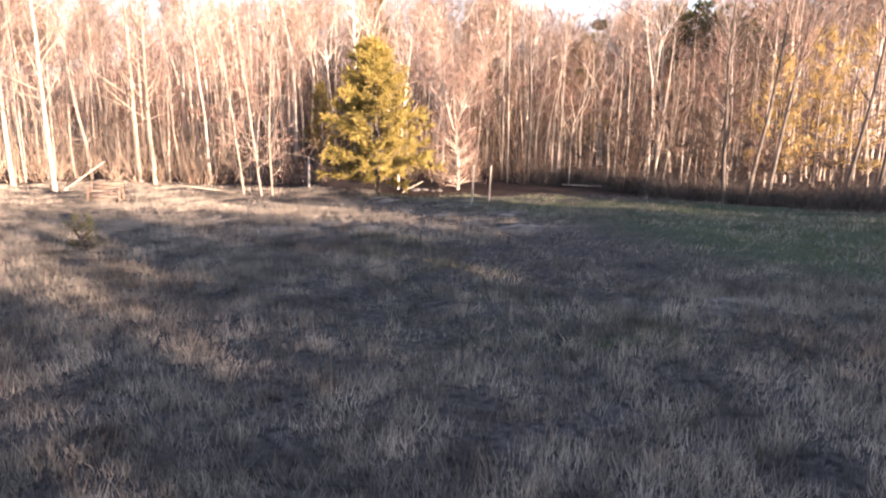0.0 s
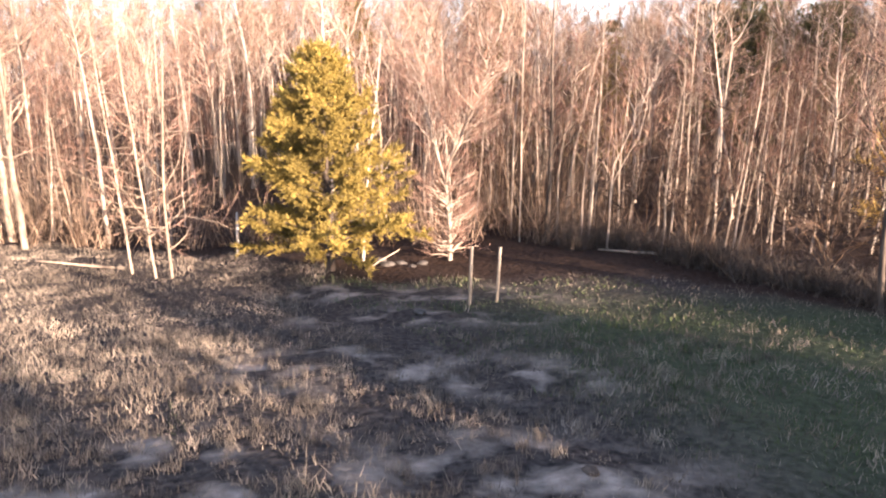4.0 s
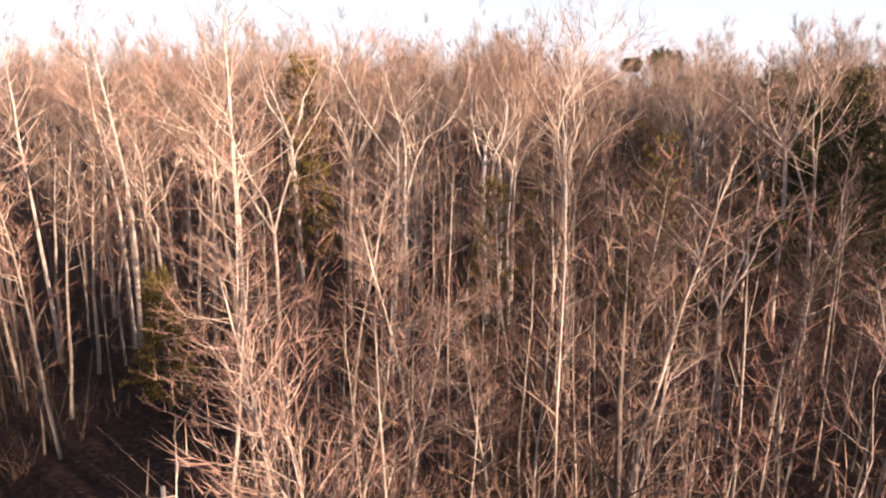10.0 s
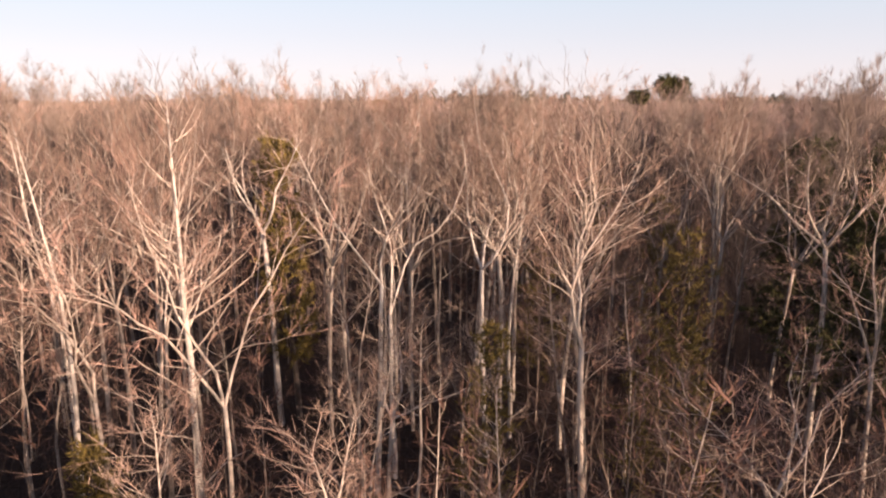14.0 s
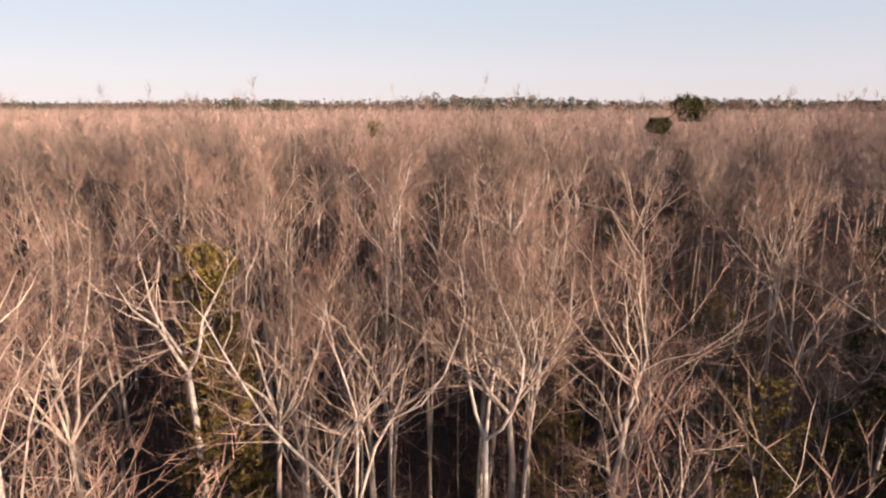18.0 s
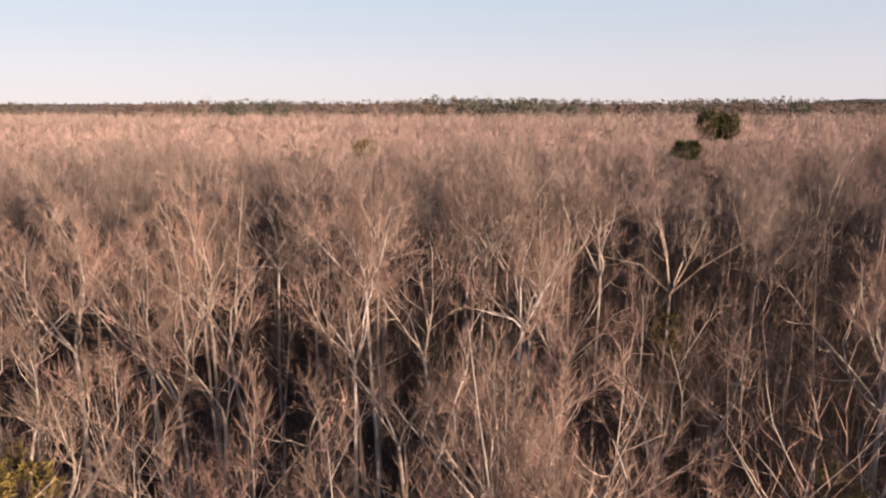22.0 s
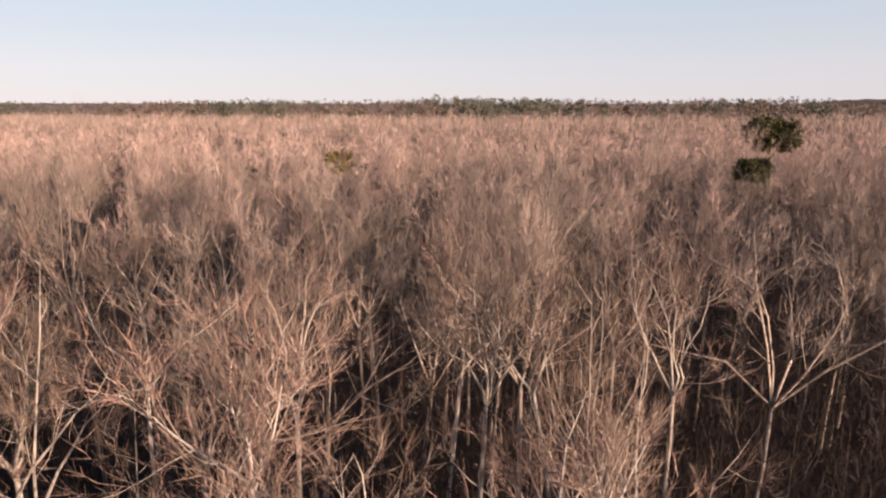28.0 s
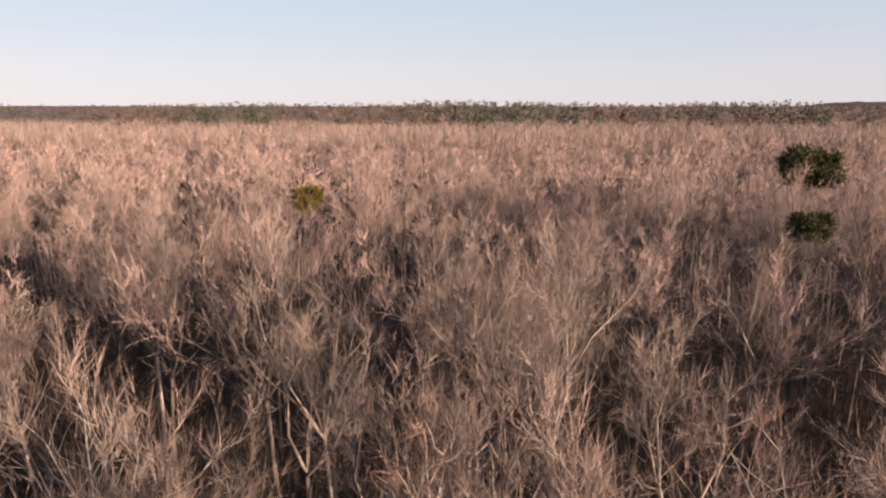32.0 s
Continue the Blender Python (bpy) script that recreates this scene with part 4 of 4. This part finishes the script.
olive_top = evergreen(91, 16.4, 1.7, OLIVE, "cedar_tree", "small olive evergreen top showing among bare crowns", 0.86, 60, 20, 0.45, 0.5, 0.06, 0.12, 0.1, 0.4, False, 9, 0.0)
olive_top.matrix_basis = pose(-7.2, 133.2, 0)


# ---- far canopy and treeline ----
def far_canopy():
    rng = np.random.default_rng(9)
    xs, ys = np.linspace(-1, 1, 150), np.geomspace(262, 3600, 160)
    v = []
    for y in ys:
        w = 40 + y * 0.85
        for u in xs:
            v.append((u * w + 3, y, 12.2 + (float(np.interp(y, [430, 1500, 3600], [-4, 5.5, 8.5])) if y > 430 else 0) - 9.0 * max(0.0, 1 - (y - 262) / 60) + rng.normal(0, 1.0)))
    n = len(xs)
    i = (np.arange(len(ys) - 1)[:, None] * n + np.arange(n - 1)[None, :]).ravel()
    f = np.stack([i, i + 1, i + n + 1, i + n], 1)
    me = mesh_of("far_canopy", np.array(v), f, CANOPY, True)
    return tagged(new("far_canopy", me), "rosy brown canopy of bare woods far off", "woods", kind="stuff")


far_canopy()


def tufts(name, label, n, y0, y1, half, z0, h, mat, blades, width):
    rng = np.random.default_rng(int(y0))
    y = np.exp(rng.uniform(math.log(y0), math.log(y1), n))
    x = rng.uniform(-1, 1, n) * (half + y * 0.72) + 3
    size = h * rng.uniform(0.5, 1.2, n)
    k = blades
    a = np.stack([np.repeat(x, k) + rng.normal(0, 1.2, n * k), np.repeat(y, k) + rng.normal(0, 1.2, n * k), z0 + np.repeat(size, k) * rng.uniform(-0.3, 0.4, n * k)], 1)
    b = a + np.stack([rng.normal(0, 0.9, n * k), rng.normal(0, 0.9, n * k), np.repeat(size, k) * rng.uniform(0.35, 0.8, n * k)], 1)
    g = Geo()
    g.slivers(a, b, np.repeat(width * np.maximum(1, y / 300), k) * rng.uniform(0.6, 1.4, n * k), rng)
    return tagged(geo_part(name, g, mat), label, "woods", kind="stuff")


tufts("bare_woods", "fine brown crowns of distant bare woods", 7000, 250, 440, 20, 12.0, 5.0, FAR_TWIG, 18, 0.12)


def treeline():
    """The mixed line of evergreen and bare trees along the horizon, in clumps."""
    rng = np.random.default_rng(12)
    for name, label, mat, green in (("far_trees", "dark evergreen trees along the horizon", FAR_HAZED_GREEN, True), ("far_trees", "brown bare trees along the horizon", FAR_BROWN, False)):
        n = 2300
        y = 380 + 1400 * rng.uniform(0, 1, n) ** 1.5
        x = rng.uniform(-0.78, 0.78, n) * y
        u = x / y
        clump = np.sin(u * 19 + 0.8 * np.sin(y * 0.013)) + 0.8 * np.sin(u * 43 + 1.1 + y * 0.012) - np.clip((u - 0.28) * 4, 0, 1)
        ok = (clump > 0.1) == green
        x, y, u = x[ok], y[ok], u[ok]
        n = len(x)
        h = rng.uniform(13.0, 18.5, n) + (y - 400) / 1300 * 13 + np.interp(u, [-0.7, -0.4, -0.1, 0.2, 0.45, 0.7], [-4.0, -2.5, 1.5, 2.0, 0.5, 1.5]) + 1.8 * np.sin(u * 17 + 0.6) + rng.uniform(0, 1, n) ** 6 * 5 - (0 if green else 1.0)
        r = rng.uniform(1.6, 3.6, n)
        k = 100
        d = rng.normal(size=(n * k, 3))
        d /= np.linalg.norm(d, axis=1)[:, None]
        d *= rng.uniform(0.5, 1.0, (n * k, 1)) * np.repeat(r, k)[:, None]
        c = np.stack([np.repeat(x, k), np.repeat(y, k), np.repeat(h - r * 0.8, k) - np.where(rng.uniform(0, 1, n * k) < 0.45, rng.uniform(0, 0.6, n * k), 0) * np.repeat(h, k)], 1) + d * np.array([1.25, 1.25, 0.95])
        e = rng.normal(0, 0.40, (n * k, 3))
        g = Geo()
        g.slivers(c - e, c + e, rng.uniform(0.4, 1.0, n * k), rng)
        tagged(geo_part(name, g, mat), label, "woods", kind="stuff")


def far_hill():
    """A low wooded rise on the horizon."""
    xs, t = np.linspace(1800, 5200, 90), np.linspace(0, 1, 9)
    rng = np.random.default_rng(4)
    v = []
    for q in t:
        for x in xs:
            top = 52 * min(1.0, max(0.0, (x - 1800) / 350)) ** 0.7 + 6 * math.sin(x / 130) + rng.normal(0, 1.5)
            v.append((x, 3200 + 900 * q, -2 + top * math.sin(math.pi * min(q, 0.9))))
    n = len(xs)
    i = (np.arange(len(t) - 1)[:, None] * n + np.arange(n - 1)[None, :]).ravel()
    me = mesh_of("far_hill", np.array(v), np.stack([i, i + 1, i + n + 1, i + n], 1), FAR_HAZED_GREEN, True)
    return tagged(new("far_hill", me), "low dark wooded hill on the horizon", "hill", kind="structure")


far_hill()
treeline()


# ---- things on the field ----
def post(x, y, h, lean):
    g = Geo()
    z = float(ground_z(x, y))
    g.tube([(0, 0, -0.1), (lean * 0.5, 0, h * 0.5), (lean, 0.0, h)], [0.042, 0.04, 0.038], 8, point=False)
    root = tagged(new("post"), "bare wooden garden post standing in the grass", "post", "pair of posts")
    geo_part("shaft", g, POST, root, smooth=True)
    g = Geo()
    g.tube([(lean, 0, h), (lean, 0, h + 0.012)], [0.044, 0.04], 8, point=False)
    geo_part("cap", g, POST, root, "pale weathered top")
    root.matrix_basis = pose(x, y, z)


post(1.12, 26.55, 1.45, 0.05)
post(1.80, 26.75, 1.38, 0.07)


def box(g, x0, y0, z0, x1, y1, z1):
    v = [(x, y, z) for x in (x0, x1) for y in (y0, y1) for z in (z0, z1)]
    f = [(0, 1, 3), (0, 3, 2), (4, 6, 7), (4, 7, 5), (0, 4, 5), (0, 5, 1), (2, 3, 7), (2, 7, 6), (0, 2, 6), (0, 6, 4), (1, 5, 7), (1, 7, 3)]
    g.add(v, f)


def bench(x, y, turn):
    """An old slatted wooden bench, broad and low, on a pale slab."""
    root = tagged(new("garden_bench"), "weathered wooden garden bench by the wood's edge", "bench")
    for nm, b in (("leg", (-0.8, -0.35, 0, -0.7, -0.25, 0.62)), ("leg", (0.7, -0.35, 0, 0.8, -0.25, 0.62)), ("leg", (-0.8, 0.3, 0, -0.7, 0.4, 0.95)), ("leg", (0.7, 0.3, 0, 0.8, 0.4, 0.95)),
                  ("armrest", (-0.84, -0.4, 0.62, -0.68, 0.3, 0.67)), ("armrest", (0.68, -0.4, 0.62, 0.84, 0.3, 0.67)),
                  ("seat_slat", (-0.7, -0.34, 0.40, 0.7, -0.16, 0.44)), ("seat_slat", (-0.7, -0.12, 0.40, 0.7, 0.06, 0.44)), ("seat_slat", (-0.7, 0.10, 0.40, 0.7, 0.28, 0.44)),
                  ("back_slat", (-0.7, 0.32, 0.55, 0.7, 0.36, 0.67)), ("back_slat", (-0.7, 0.32, 0.74, 0.7, 0.36, 0.92)), ("stretcher", (-0.7, -0.32, 0.2, 0.7, -0.27, 0.28))):
        g = Geo()
        box(g, *b)
        geo_part(nm, g, WOOD, root)
    root.matrix_basis = pose(x, y, float(ground_z(x, y)), 0, 0, turn) @ Matrix.Scale(0.8, 4)


bench(-13.75, 27.6, 8)


def snag(x, y, h, r, lean=(0.0, 0.0)):
    g = Geo()
    g.tube([(0, 0, -0.1), (lean[0] * 0.5, lean[1] * 0.5, h * 0.5), (lean[0], lean[1], h)], [r, r * 0.8, r * 0.55], 7, point=False)
    root = tagged(new("dead_snag"), "broken dead trunk standing among the bare trees", "snag")
    geo_part("trunk", g, BARK_PALE, root, smooth=True)
    root.matrix_basis = pose(x, y, float(ground_z(x, y)))


snag(-3.9, 37.4, 4.1, 0.085)
snag(-6.6, 33.4, 1.5, 0.06, (0.05, 0.0))


def log(x, y, length, r, turn, tilt=0.0):
    g = Geo()
    n = 6
    t = np.linspace(0, 1, n)
    g.tube(np.stack([t * length, 0.04 * np.sin(t * 5), r + t * length * tilt], 1), r * (1 - 0.4 * t), 8, point=False)
    root = tagged(new("fallen_log"), "fallen grey log lying at the wood's edge", "log")
    geo_part("trunk", g, BARK_TAN, root, smooth=True)
    root.matrix_basis = pose(x, y, float(ground_z(x, y)) - 0.02, 0, 0, turn)


log(-1.9, 31.0, 1.6, 0.026, 55, 0.25)
log(-9.6, 31.4, 2.4, 0.045, 200, 0.18)
log(-17.6, 31.3, 1.9, 0.04, 30, 0.7)
log(8.2, 33.2, 2.4, 0.06, 160)
log(9.6, 31.4, 1.8, 0.05, 140)


def stone(x, y, size, seed, mat=None):
    rng = np.random.default_rng(seed)
    bm = bmesh.new()
    bmesh.ops.create_icosphere(bm, subdivisions=2, radius=size)
    for v in bm.verts:
        v.co *= 1 + 0.22 * noise.noise(v.co * 2.2 / size + Vector((seed, 0, 0)))
        v.co.z *= 0.55
        v.co.x *= 1.3
    me = bpy.data.meshes.new("stone")
    bm.to_mesh(me)
    bm.free()
    me.materials.append(mat or STONE)
    ob = tagged(new("stone", me), "pale half-sunk stone lying by the cedar" if mat is None else "dark stone lying in the grass", "stone")
    ob.matrix_basis = pose(x, y, float(ground_z(x, y)) + size * 0.2, 0, 0, rng.uniform(0, 360))


for k, (x, y, size) in enumerate(((-1.3, 31.6, 0.20), (-0.9, 31.9, 0.16), (-0.5, 31.5, 0.13), (-1.6, 32.2, 0.18), (-0.2, 32.2, 0.15), (-0.05, 25.4, 0.14))):
    stone(x, y, size, 3 + k)
stone(2.15, 17.5, 0.10, 21, BARK_DARK)


seedling = evergreen(95, 0.7, 0.24, PINE, "conifer_seedling", "small dark conifer seedling in the dry grass", 0.05, 26, 8, 0.10, 0.6, 0.010, 0.012, 0.0, 0.3, False, 8)
seedling.matrix_basis = pose(-7.5, 13.9, float(ground_z(-7.5, 13.9)) - 0.02)
